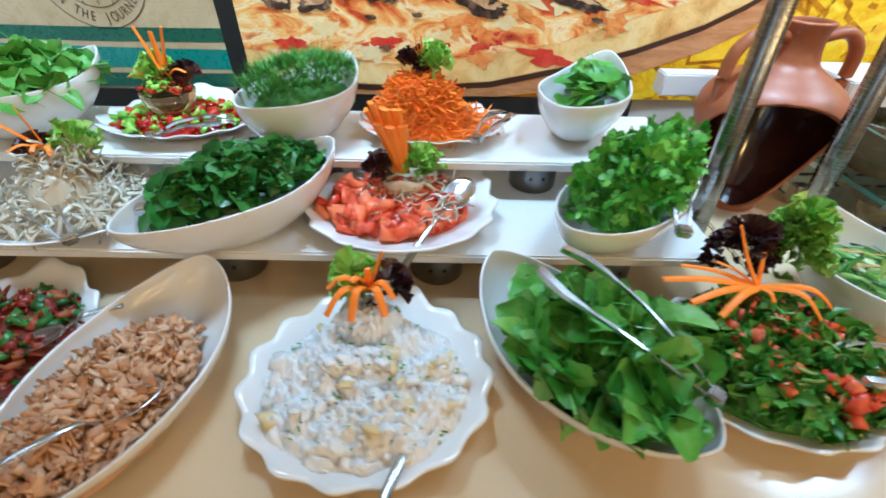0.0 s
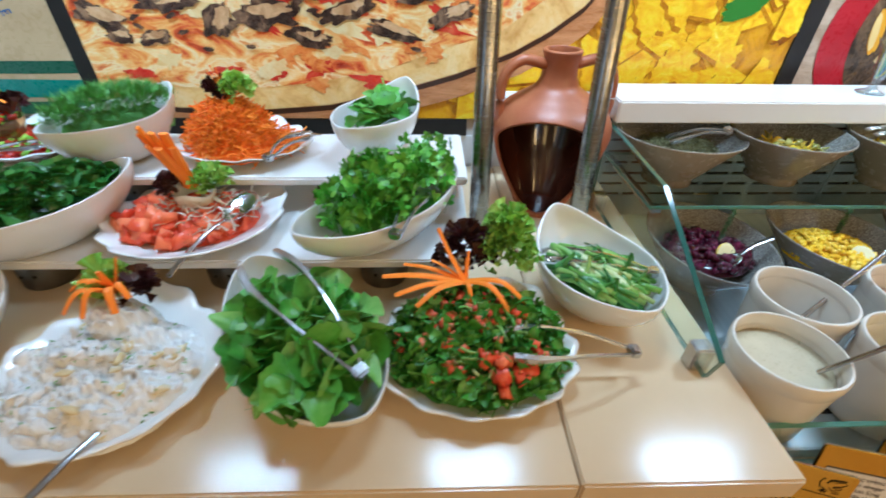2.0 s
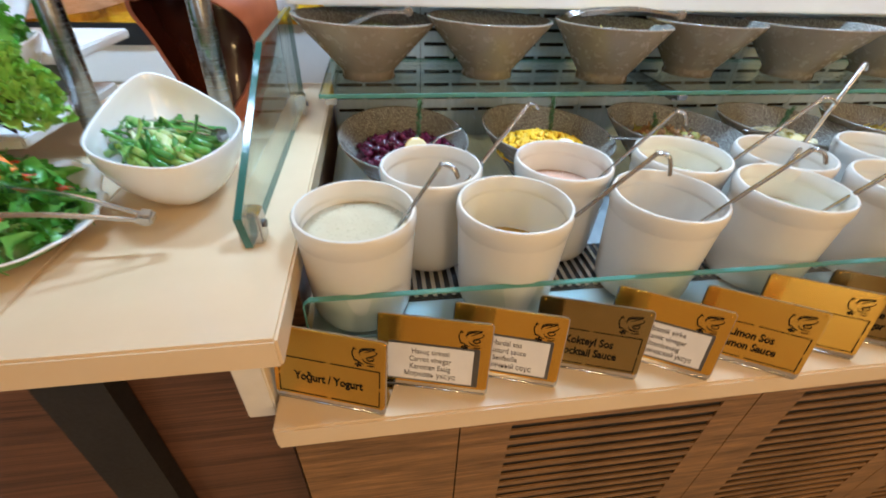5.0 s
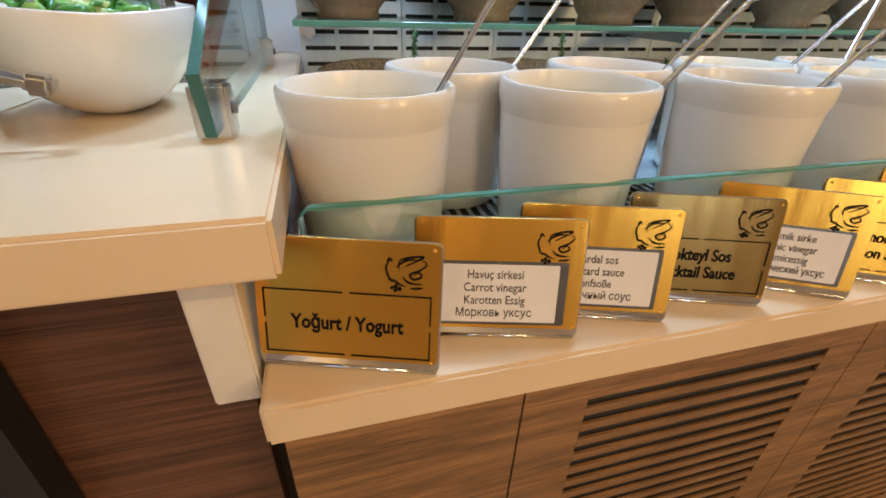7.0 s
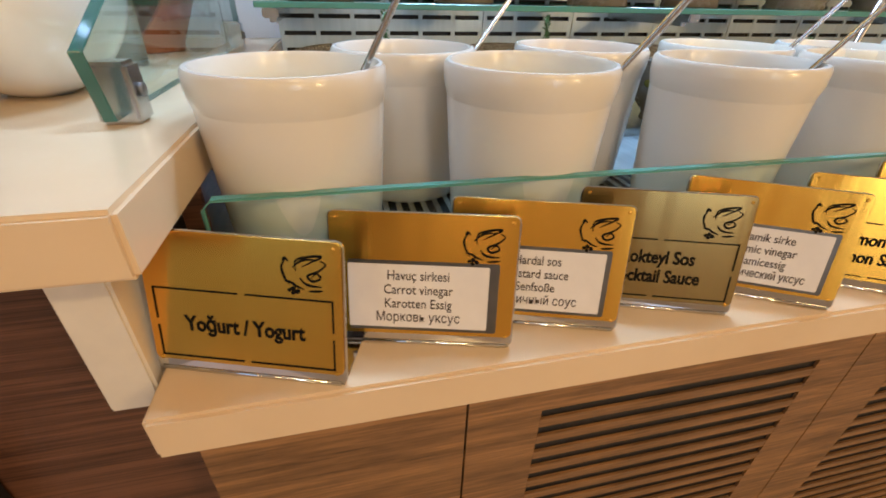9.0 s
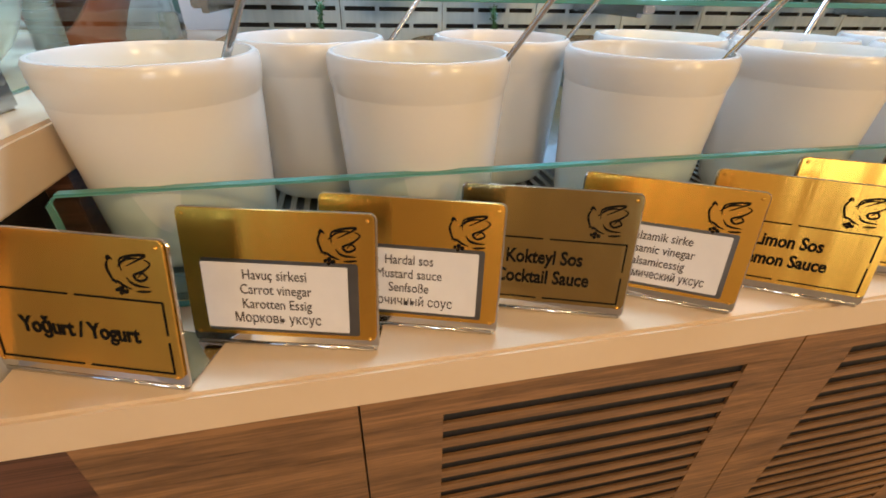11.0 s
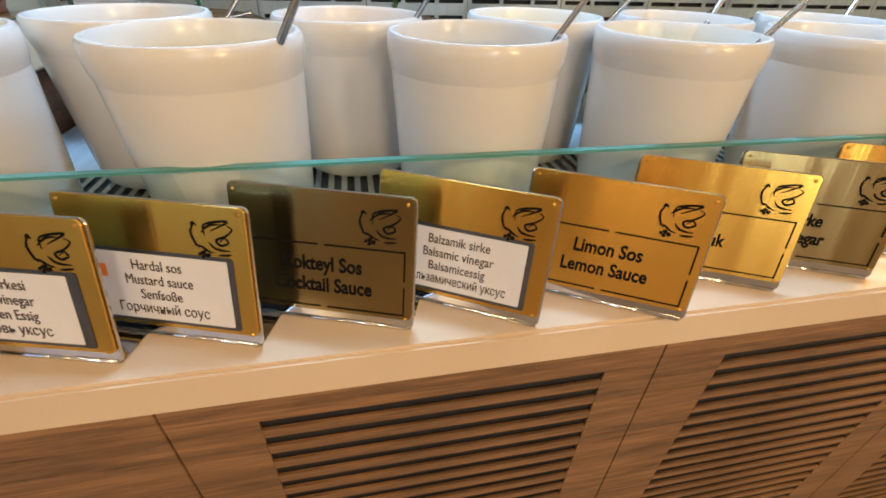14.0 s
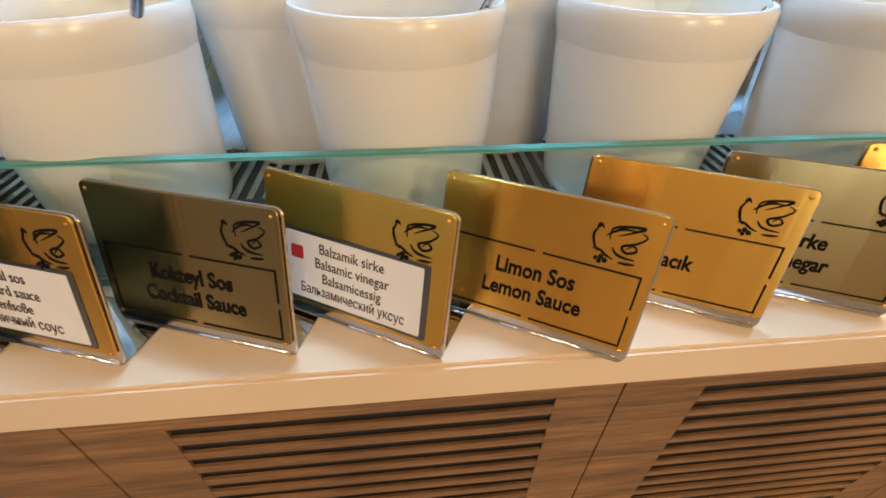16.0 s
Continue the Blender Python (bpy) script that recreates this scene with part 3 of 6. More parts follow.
for x, y, *rest in (
    (0.071, 0.162, YOGURT, "yogurt", "thick white yogurt in a pot", 0.12, (0.097, -0.045, 1.018, 0.012)),
    (0.2695, 0.16, MUSTARD, "mustard_sauce", "yellow mustard sauce half filling a pot", 0.07, (0.118, -0.07, 1.035, 0.02)),
    (0.4824, 0.164, VINEGAR, "vinegar", "dark balsamic vinegar low in a pot", 0.016, (0.098, -0.065, 1.03, 0.012)),
    (0.6753, 0.17, LEMON, "lemon_sauce", "pale lemon sauce in a pot", 0.1, (0.12, -0.05, 1.03, 0.012)),
    (0.8703, 0.172, YOGURT, "cacik", "white cucumber yogurt in a pot", 0.05, (0.15, 0.05, 1.0, 0.012)),
    (1.06, 0.172, VINEGAR, "vinegar", "dark vinegar low in a pot", 0.03, (0.15, 0.05, 1.0, 0.012)),
    (1.26, 0.172, YOGURT, "dressing", "white dressing in a pot", 0.05, (0.15, 0.05, 1.0, 0.012)),
    (0.1766, 0.275, VINEGAR, "carrot_vinegar", "brownish carrot vinegar in a pot", 0.03, (0.147, 0.042, 1.013, 0.008)),
    (0.379, 0.279, PINKSAUCE, "cocktail_sauce", "pink cocktail sauce in a pot", 0.1, (0.118, -0.05, 1.03, 0.016)),
    (0.58, 0.288, LEMON, "dressing", "pale dressing in a pot", 0.1, (0.155, -0.04, 1.04, 0.008)),
    (0.7575, 0.281, YOGURT, "dressing", "white dressing in a pot", 0.045, (0.14, 0.07, 1.06, 0.01)),
    (0.96, 0.286, YOGURT, "dressing", "white dressing in a pot", 0.045, (0.15, 0.07, 1.05, 0.01)),
):
    dressing_pot(x, y, rest[0], rest[1], rest[2], rest[3], white, rest[4])


def cone_bowl(label, x, y, z, r, h, lean, turn, squash=0.9):
    """A steep taupe bowl with a slanting rim and a speckled inside."""
    prof = [(0.0001, 0.012), (0.3 * r, 0.013), (0.45 * r, 0.025), (0.965 * r, h - 0.003), (0.985 * r, h), (r, h - 0.001), (0.995 * r, h - 0.004), (0.45 * r, 0.02), (0.40 * r, 0.012), (0.41 * r, 0.0), (0.38 * r, 0.0), (0.0001, 0.002)]
    index = [0] * 5 + [1] * 7

    def warp(p, a, f):
        k = max(p[2] - 0.02, 0) / (h - 0.02)
        return (p[0] * (1 + 0.06 * k), p[1] * (1 - (1 - squash) * k), p[2] + lean * k * math.cos(a))
    return tagged(part("cone_bowl", lathe_mesh("cone_bowl", prof, [SPECK, TAUPE], 64, index, warp), None, None, "", pose(x, y, z, 0, 0, turn)), label, "bowl", "taupe cone bowls")


LOW, UP = 0.7905, 0.9765
lower = [(0.150, 0.49, "taupe speckled bowl of diced beetroot"), (0.435, 0.50, "taupe speckled bowl of yellow sweetcorn"), (0.72, 0.51, "taupe speckled bowl of marinated mushrooms"), (0.985, 0.51, "taupe speckled bowl of pickled small onions"), (1.25, 0.51, "taupe speckled bowl of pickles")]
for i, (x, y, lab) in enumerate(lower):
    cone_bowl(lab, x, y, LOW, 0.134, 0.114, 0.008, 100 + 17 * i)
upper = [(0.092, 0.625, "taupe cone bowl of dried green herbs"), (0.335, 0.632, "taupe cone bowl of yellow peppers"), (0.575, 0.60, "taupe cone bowl of lemon slices"), (0.80, 0.64, "taupe cone bowl of green olives"), (1.035, 0.62, "taupe cone bowl of olives"), (1.28, 0.63, "taupe cone bowl of olives")]
for i, (x, y, lab) in enumerate(upper):
    cone_bowl(lab, x, y, UP, 0.128, 0.106, 0.006, 190 + 23 * i, 0.88)

# ---------------------------------------------------------------- clay jug
jug = thing("clay_jug", "terracotta two-handled jug with a wide dark opening in its belly", "jug", pose(-0.186, 0.627, 0.9015, 0, 0, 4))
JP = [(0.0001, 0.0), (0.05, 0.0), (0.056, 0.012), (0.075, 0.055), (0.1, 0.11), (0.117, 0.165), (0.12, 0.19), (0.115, 0.212), (0.098, 0.236), (0.068, 0.256), (0.044, 0.272), (0.036, 0.288), (0.033, 0.305), (0.033, 0.322), (0.037, 0.334), (0.036, 0.338), (0.03, 0.338), (0.026, 0.325)]


def jug_shell(shrink):
    pts = arc([(r, 0, z) for r, z in JP], 20)
    seg, verts, faces = 320, [], []
    for p in pts:
        for k in range(seg):
            a = 2 * math.pi * k / seg
            r = max(p.x - shrink, 0.0005)
            verts.append((r * math.cos(a), r * math.sin(a), p.z + shrink * (1 if p.z < 0.01 else 0)))
    for i in range(len(pts) - 1):
        for k in range(seg):
            q = (k + 1) % seg
            m = pts[i].lerp(pts[i + 1], 0.5)
            az = (2 * math.pi * (k + 0.5) / seg - radians(248) + math.pi) % (2 * math.pi) - math.pi
            if (az / 1.24) ** 2 + ((m.z - 0.121) / 0.111) ** 2 < 1:
                continue
            faces.append((i * seg + k, i * seg + q, (i + 1) * seg + q, (i + 1) * seg + k))
    return verts, faces


v, f = jug_shell(0)
body = part("body", mesh_from("body", v, f, [TERRA, TERRAGLAZE]), None, jug, "unglazed terracotta body")
sol = body.modifiers.new("clay", "SOLIDIFY")
sol.thickness, sol.offset, sol.material_offset, sol.material_offset_rim = 0.007, -1, 1, 0
for s in (-1, 1):
    path = arc([(s * 0.03, 0, 0.312), (s * 0.075, 0, 0.32), (s * 0.106, 0, 0.295), (s * 0.113, 0, 0.25), (s * 0.108, 0, 0.2)], 7)
    part("handle", tube("handle", path, 0.0125, TERRA, 16, 0.8), None, jug, "thick looped clay handle")


# ---------------------------------------------------------------- brass name tags
def swirl(parent, at):
    """A plain curled ornament."""
    lines = [
        [(-0.011, 0.006), (-0.0135, 0.001), (-0.012, -0.005), (-0.0095, -0.0085)],
        [(-0.0095, 0.0045), (-0.0115, 0.0065), (-0.0128, 0.0045)],
        [(-0.0055, -0.001), (-0.0055, 0.005), (0.0, 0.0075), (0.009, 0.0085), (0.0035, 0.005), (-0.002, 0.002)],
        [(-0.0075, 0.001), (-0.002, 0.0055), (0.005, 0.0065)],
        [(-0.0035, -0.0045), (-0.001, -0.0075), (0.003, -0.0088), (0.0085, -0.009)],
        [(0.008, 0.006), (0.011, 0.004), (0.007, 0.0), (0.001, -0.003), (0.0035, -0.006), (0.008, -0.004), (0.006, -0.0015), (0.003, -0.004)],
        [(-0.0125, -0.007), (-0.009, -0.0072), (-0.0055, -0.0095), (-0.0015, -0.011)],
        [(0.001, -0.012), (0.005, -0.0118), (0.009, -0.0112)],
    ]
    vs, fs = [], []
    for ln in lines:
        v, f = tube_data(arc([(x, y, 0) for x, y in ln], 5), 0.00047, 6, 0.3, lambda u: 0.45 + 1.1 * math.sin(math.pi * u))
        fs += [tuple(i + len(vs) for i in q) for q in f]
        vs += v
    for cx, cy, r in ((-0.0075, -0.011, 0.0014), (-0.0052, -0.0125, 0.0014), (-0.0078, -0.0135, 0.0012), (-0.0098, -0.012, 0.0011)):
        n = len(vs)
        vs += [Vector((cx + r * math.cos(k * 0.785), cy + r * math.sin(k * 0.785), 0.0003)) for k in range(8)]
        fs.append(tuple(range(n, n + 8)))
    part("ornament", mesh_from("ornament", vs, fs, INK, smooth=False), None, parent, "black curled ornament", at)


def line_bar(bm, x0, y0, x1, y1, w=0.0011):
    box(min(x0, x1) - w / 2, max(x0, x1) + w / 2, min(y0, y1) - w / 2, max(y0, y1) + w / 2, 0.0, 0.0003, 0, bm)


TW, TH = 0.134, 0.1005


PRINT = shader("grey_printing", (0.06, 0.045, 0.045), 0.8)


def name_tag(x, y, turn, lines, paper=None, label="", lean=-13, face=None):
    """A brass plate on a steel backing bent into a foot. Its plate stands in local x and y, with z to the reader."""
    t = thing("name_tag", label, "sign", pose(x, y, 0.7642, 0, 0, turn), "brass name tags")
    stand = pose(0, 0, 0.0015, 90 + lean, 0, 0)
    back = part("backing", prism([(px, py + TH / 2) for px, py in rounded(TW, TH, 0.005)], 0.0022, "z", -0.0026, 0.0006), POLISHED, t, "bent polished steel backing", stand)
    depth = 0.05
    part("foot", box(-TW / 2 + 0.002, TW / 2 - 0.002, 0.001, depth, 0.0, 0.0016, 0.0004), POLISHED, t, "bent steel foot plate")
    v, f = tube_data([(-TW / 2 + 0.004, 0.0012, 0.002), (TW / 2 - 0.004, 0.0012, 0.002)], 0.002, 12)
    part("bend", mesh_from("bend", v, f, POLISHED), None, t, "rounded steel bend")
    plate = part("plate", prism([(px, py + TH / 2 + 0.004) for px, py in rounded(TW - 0.003, TH - 0.009, 0.004)], 0.0016, "z", 0.0, 0.0003), face or BRASS, t, "brushed brass face", stand)
    for sx in (-1, 1):
        for sy in (0.0095, TH - 0.005):
            part("rivet", lathe_mesh("rivet", [(0.0001, 0.0008), (0.0012, 0.0006), (0.0016, 0.0), (0.0001, 0.0)], BRASS, 10), None, plate, "", pose(sx * (TW / 2 - 0.006), sy, 0.0016))
    swirl(plate, pose(TW / 2 - 0.0235, TH - 0.0195, 0.0018) @ Matrix.Scale(1.14, 4))
    cy = 0.0368
    if paper is None:
        bm = bmesh.new()
        w, h, g = 0.119, 0.049, 0.003
        for yy in (cy - h / 2, cy + h / 2):
            line_bar(bm, -w / 2, yy, -g, yy), line_bar(bm, g, yy, w / 2, yy)
        for xx in (-w / 2, w / 2):
            line_bar(bm, xx, cy - h / 2, xx, cy - g), line_bar(bm, xx, cy + g, xx, cy + h / 2)
        part("engraved_frame", bm, INK, plate, "black engraved frame line", pose(0, 0, 0.0017))
        for i, ln in enumerate(lines):
            yy = cy if len(lines) == 1 else cy + 0.0092 - 0.0165 * i
            lettering(ln, 0.0152, INK, plate, pose(0, yy, 0.0018), bold=0.0004, squeeze=0.8)
    else:
        w, h = 0.1, 0.049
        part("slot_frame", prism(rounded(w + 0.007, h + 0.005, 0.002, 4, 0.0005, cy + 0.002), 0.0003, "z", 0.0017), DARKSTEEL, plate, "recessed dark frame")
        sheet = part("paper_label", prism(rounded(w, h, 0.001, 2, paper, cy + 0.002), 0.0003, "z", 0.0022), PAPER, plate, "white printed paper label")
        for i, ln in enumerate(lines):
            lettering(ln, 0.0104, PRINT, sheet, pose(paper, cy + 0.018 - 0.0108 * i, 0.0027), bold=0.0, squeeze=0.8 if len(ln) < 17 else 0.68)
    return t, plate


ink_label = "brass name tag with black engraved letters on a steel foot"
pap_label = "brass name tag with a white printed paper label"
TAGS = [
    (0.031, 0.019, -19, ["Yoğurt / Yogurt"], None), (0.15, 0.027, -15, ["Havuç sirkesi", "Carrot vinegar", "Karotten Essig", "Морковь уксус"], -0.003),
    (0.2385, 0.031, -18, ["Hardal sos", "Mustard sauce", "Senfsoße", "Горчичный соус"], 0.0), (0.3435, 0.031, -19, ["Kokteyl Sos", "Cocktail Sauce"], None),
    (0.4405, 0.0295, -29, ["Balzamik sirke", "Balsamic vinegar", "Balsamicessig", "Бальзамический уксус"], 0.0), (0.5555, 0.0175, -29, ["Limon Sos", "Lemon Sauce"], None),
    (0.658, 0.034, -26, ["Cacık"], None), (0.757, 0.034, -24, ["Sirke", "Vinegar"], None), (0.867, 0.04, -24, [""], None), (0.975, 0.04, -24, [""], None),
]
made_tags = []
for x, y, turn, lines, paper in TAGS:
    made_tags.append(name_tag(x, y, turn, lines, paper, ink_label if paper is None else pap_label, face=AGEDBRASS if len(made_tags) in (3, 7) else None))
for i, colour in ((2, (0.75, 0.22, 0.02)), (4, (0.42, 0.01, 0.015))):
    part("sticker", prism(rounded(0.0095, 0.0095, 0.001, 3, -0.041, 0.049), 0.0003, "z", 0.0026), shader("sticker_colour", colour, 0.5), made_tags[i][1], "small square colour sticker")


# ---------------------------------------------------------------- food
rng = np.random.default_rng(7)


def rot(rx, ry, rz):
    return np.array(Euler((rx, ry, rz)).to_matrix())


def leaf(length, width, edge, curl=0.5, cup=0.35, rows=7, stem=0.25):
    """A leaf along +x from its stem, with an outline edge(u) from 0 to 1, curled lengthwise and cupped across."""
    v, f = [], []
    for i in range(rows + 1):
        u = i / rows
        w = width * edge(u) / 2
        x, z = length * u, -curl * length * (u - 0.4) ** 2
        for s in (-1, -0.5, 0, 0.5, 1):
            v.append((x - 0.12 * abs(s) * length * edge(u) * (0.5 - u), s * w, z + cup * w * s * s + 0.026 * length * math.sin(9 * u + 4 * s) * abs(s) + 0.014 * length * math.sin(17 * u + 7 * s)))
    for i in range(rows):
        for k in range(4):
            a = i * 5 + k
            f.append((a, a + 1, a + 6, a + 5))
    if stem:
        n = len(v)
        r = width * 0.03
        v += [(-stem * length, -r, 0), (-stem * length, r, 0), (0.25 * length, r, 0.001), (0.25 * length, -r, 0.001)]
        f.append((n, n + 1, n + 2, n + 3))
    v = np.array(v, float)
    v[:, 0] -= 0.5 * length
    return v, f


def blob(size, rough=0.25, squash=(1, 1, 1), sub=1, seed=0):
    """An uneven lump."""
    bm = bmesh.new()
    bmesh.ops.create_icosphere(bm, subdivisions=sub, radius=size)
    v = []
    for p in bm.verts:
        k = 1 + rough * noise.noise(Vector(p.co) * (1.3 / size) + Vector((seed * 7.1, seed * 3.3, 0)))
        v.append([p.co[i] * k * squash[i] for i in range(3)])
    bm.faces.ensure_lookup_table()
    f = [tuple(x.index for x in q.verts) for q in bm.faces]
    bm.free()
    return np.array(v, float), f


def chunk(sx, sy, sz, jag=0.2, seed=0):
    """A knife-cut piece."""
    r = np.random.default_rng(seed)
    v = np.array([(x, y, z) for x in (-1, 1) for y in (-1, 1) for z in (-1, 1)], float) * (sx / 2, sy / 2, sz / 2)
    v += r.normal(0, jag, v.shape) * min(sx, sy, sz) * 0.5
    return v, [(0, 1, 3, 2), (4, 6, 7, 5), (0, 4, 5, 1), (2, 3, 7, 6), (0, 2, 6, 4), (1, 5, 7, 3)]


def strip(length, width, thick, bend, twist, n=8, seed=0):
    """A bent and twisted ribbon."""
    r = np.random.default_rng(seed)
    v, f = [], []
    ph = r.uniform(0, 6)
    for i in range(n + 1):
        u = i / n - 0.5
        a = bend * u
        c = np.array([math.sin(a) / max(abs(bend), 0.01) * math.copysign(1, bend) * length, (math.cos(a) - 1) / max(abs(bend), 0.01) * length, 0.12 * length * math.sin(4 * u + ph)])
        tw = twist * u
        side, up = np.array([-math.sin(a) * math.cos(tw), math.cos(a) * math.cos(tw), math.sin(tw)]), np.array([0, -math.sin(tw), math.cos(tw)])
        for sa, sb in ((-1, -1), (1, -1), (1, 1), (-1, 1)):
            v.append(c + side * sa * width / 2 + up * sb * thick / 2)
    for i in range(n):
        for k in range(4):
            q = (k + 1) % 4
            f.append((i * 4 + k, i * 4 + q, (i + 1) * 4 + q, (i + 1) * 4 + k))
    f += [(0, 1, 2, 3), (n * 4, n * 4 + 3, n * 4 + 2, n * 4 + 1)]
    return np.array(v), f


class Heap:
    """Gathers many small pieces into one mesh."""

    def __init__(self):
        self.v, self.f, self.i, self.n = [], [], [], 0

    def add(self, tmpl, where, turn, scale=1.0, mat=0):
        v, f = tmpl
        self.v.append((v * scale) @ np.asarray(turn).T + np.asarray(where))
        self.f += [tuple(a + self.n for a in q) for q in f]
        self.i += [mat] * len(f)
        self.n += len(v)

    def out(self, name, label, category, mats, at, kind="stuff", smooth=True):
        me = mesh_from(name, np.concatenate(self.v), self.f, mats, self.i, smooth)
        return tagged(part(name, me, None, None, "", at), label, category, kind=kind)


def dome(u, w, a, b, low, h, power=2.0):
    r2 = (u / a) ** 2 + (w / b) ** 2
    return low + h * max(0.0, 1 - r2) ** (1 / power)


def spot(a, b, k=0.5):
    r, t = rng.uniform() ** k, rng.uniform(0, 2 * math.pi)
    return a * r * math.cos(t), b * r * math.sin(t)


def core(heap, a, b, low, h, mat, rough=0.1):
    """A lumpy solid mound under the loose pieces."""
    n, m = 40, 10
    v, f = [], []
    for j in range(m + 1):
        q = j / m
        for k in range(n):
            t = 2 * math.pi * k / n
            x, y = a * q * math.cos(t), b * q * math.sin(t)
            z = dome(x, y, a, b, low, h)
            v.append((x, y, z + rough * h * noise.noise(Vector((x * 60, y * 60, h * 50)))))
    for j in range(m):
        for k in range(n):
            f.append((j * n + k, j * n + (k + 1) % n, (j + 1) * n + (k + 1) % n, (j + 1) * n + k))
    heap.add((np.array(v), f), (0, 0, 0), np.eye(3), 1.0, mat)


def green(name, a, b, c, rough=0.42):
    return islands(name, [(0.15, a), (0.5, b), (0.9, c)], rough, 75, 0.5, 0.002, 0.5)


ROCKET = green("rocket_leaf", (0.03, 0.15, 0.014), (0.12, 0.4, 0.05), (0.32, 0.6, 0.17), 0.34)
CRESS = green("watercress_leaf", (0.014, 0.075, 0.013), (0.035, 0.16, 0.026), (0.09, 0.28, 0.055), 0.3)
PARSLEY = green("parsley_leaf", (0.03, 0.15, 0.01), (0.11, 0.4, 0.03), (0.27, 0.6, 0.09), 0.36)
MINT = green("mint_leaf", (0.04, 0.18, 0.02), (0.11, 0.36, 0.045), (0.25, 0.55, 0.12))
DILL = green("dill_frond", (0.05, 0.18, 0.025), (0.11, 0.34, 0.055), (0.22, 0.5, 0.12), 0.55)
LETTUCE = green("curly_lettuce_leaf", (0.12, 0.34, 0.03), (0.28, 0.55, 0.07), (0.52, 0.74, 0.2))
LOLLO = islands("dark_red_lettuce_leaf", [(0.2, (0.018, 0.005, 0.008)), (0.6, (0.05, 0.012, 0.016)), (0.9, (0.1, 0.05, 0.03))], 0.35)
STALK = islands("pale_green_stalk", [(0.2, (0.22, 0.42, 0.08)), (0.6, (0.5, 0.62, 0.25)), (0.9, (0.75, 0.78, 0.58))], 0.3, 50)
SCALLION = islands("spring_onion_green", [(0.2, (0.03, 0.15, 0.02)), (0.6, (0.12, 0.34, 0.05)), (0.9, (0.35, 0.55, 0.14))], 0.28, 50)
CARROT = islands("fresh_carrot", [(0.1, (1.0, 0.18, 0.003)), (0.5, (1.0, 0.26, 0.008)), (0.9, (1.0, 0.35, 0.025))], 0.5, 80)
TOMATO = islands("cut_tomato", [(0.1, (0.6, 0.04, 0.014)), (0.5, (0.8, 0.12, 0.045)), (0.9, (0.85, 0.26, 0.11))], 0.3, 60)
PEPRED = islands("red_pepper", [(0.1, (0.34, 0.008, 0.006)), (0.5, (0.5, 0.02, 0.01)), (0.9, (0.58, 0.07, 0.02))], 0.2, 60)
PEPGREEN = islands("green_pepper", [(0.1, (0.1, 0.3, 0.02)), (0.5, (0.22, 0.48, 0.04)), (0.9, (0.42, 0.62, 0.1))], 0.2, 60)
ONION = islands("pickled_onion", [(0.1, (0.55, 0.5, 0.38)), (0.5, (0.68, 0.64, 0.52)), (0.9, (0.78, 0.76, 0.66))], 0.25, 60)
TUNA = islands("flaked_tuna", [(0.1, (0.46, 0.22, 0.11)), (0.5, (0.66, 0.39, 0.22)), (0.9, (0.82, 0.58, 0.38))], 0.5, 130, 0.6, 0.002)
BEET = islands("beetroot_dice", [(0.1, (0.03, 0.002, 0.008)), (0.5, (0.07, 0.006, 0.02)), (0.9, (0.13, 0.012, 0.04))], 0.12, 60)
CORN = islands("sweetcorn_kernel", [(0.1, (0.82, 0.46, 0.008)), (0.5, (0.9, 0.58, 0.02)), (0.9, (0.92, 0.68, 0.08))], 0.22, 60)
OLIVE = islands("green_olive", [(0.1, (0.16, 0.14, 0.02)), (0.5, (0.3, 0.27, 0.06)), (0.9, (0.42, 0.38, 0.12))], 0.2, 60)
MUSHROOM = islands("marinated_mushroom", [(0.1, (0.16, 0.075, 0.025)), (0.5, (0.3, 0.16, 0.06)), (0.9, (0.46, 0.3, 0.13))], 0.2, 60)
PEARL = islands("small_pickled_onion", [(0.1, (0.5, 0.45, 0.22)), (0.5, (0.62, 0.58, 0.34)), (0.9, (0.72, 0.68, 0.48))], 0.18, 60)
YELLOW = islands("lemon_yellow", [(0.1, (0.7, 0.45, 0.02)), (0.5, (0.8, 0.6, 0.05)), (0.9, (0.85, 0.75, 0.3))], 0.22, 60)
DRIED = islands("dried_green_herb", [(0.1, (0.06, 0.06, 0.02)), (0.5, (0.14, 0.14, 0.05)), (0.9, (0.26, 0.25, 0.11))], 0.6, 60)
ROSEMARY = islands("rosemary_needle", [(0.1, (0.02, 0.07, 0.02)), (0.5, (0.05, 0.14, 0.05)), (0.9, (0.12, 0.24, 0.1))], 0.45, 60)
CREAM = mottled("creamy_yogurt_dressing", [(0.2, (0.66, 0.6, 0.42)), (0.36, (0.82, 0.83, 0.82)), (0.64, (0.86, 0.87, 0.87)), (0.8, (0.66, 0.68, 0.52))], 48, 0.25, 0.5, 0.002, spread=0.1)
POTATO = islands("boiled_potato", [(0.1, (0.6, 0.46, 0.2)), (0.5, (0.7, 0.58, 0.32)), (0.9, (0.76, 0.68, 0.46))], 0.35, 60)

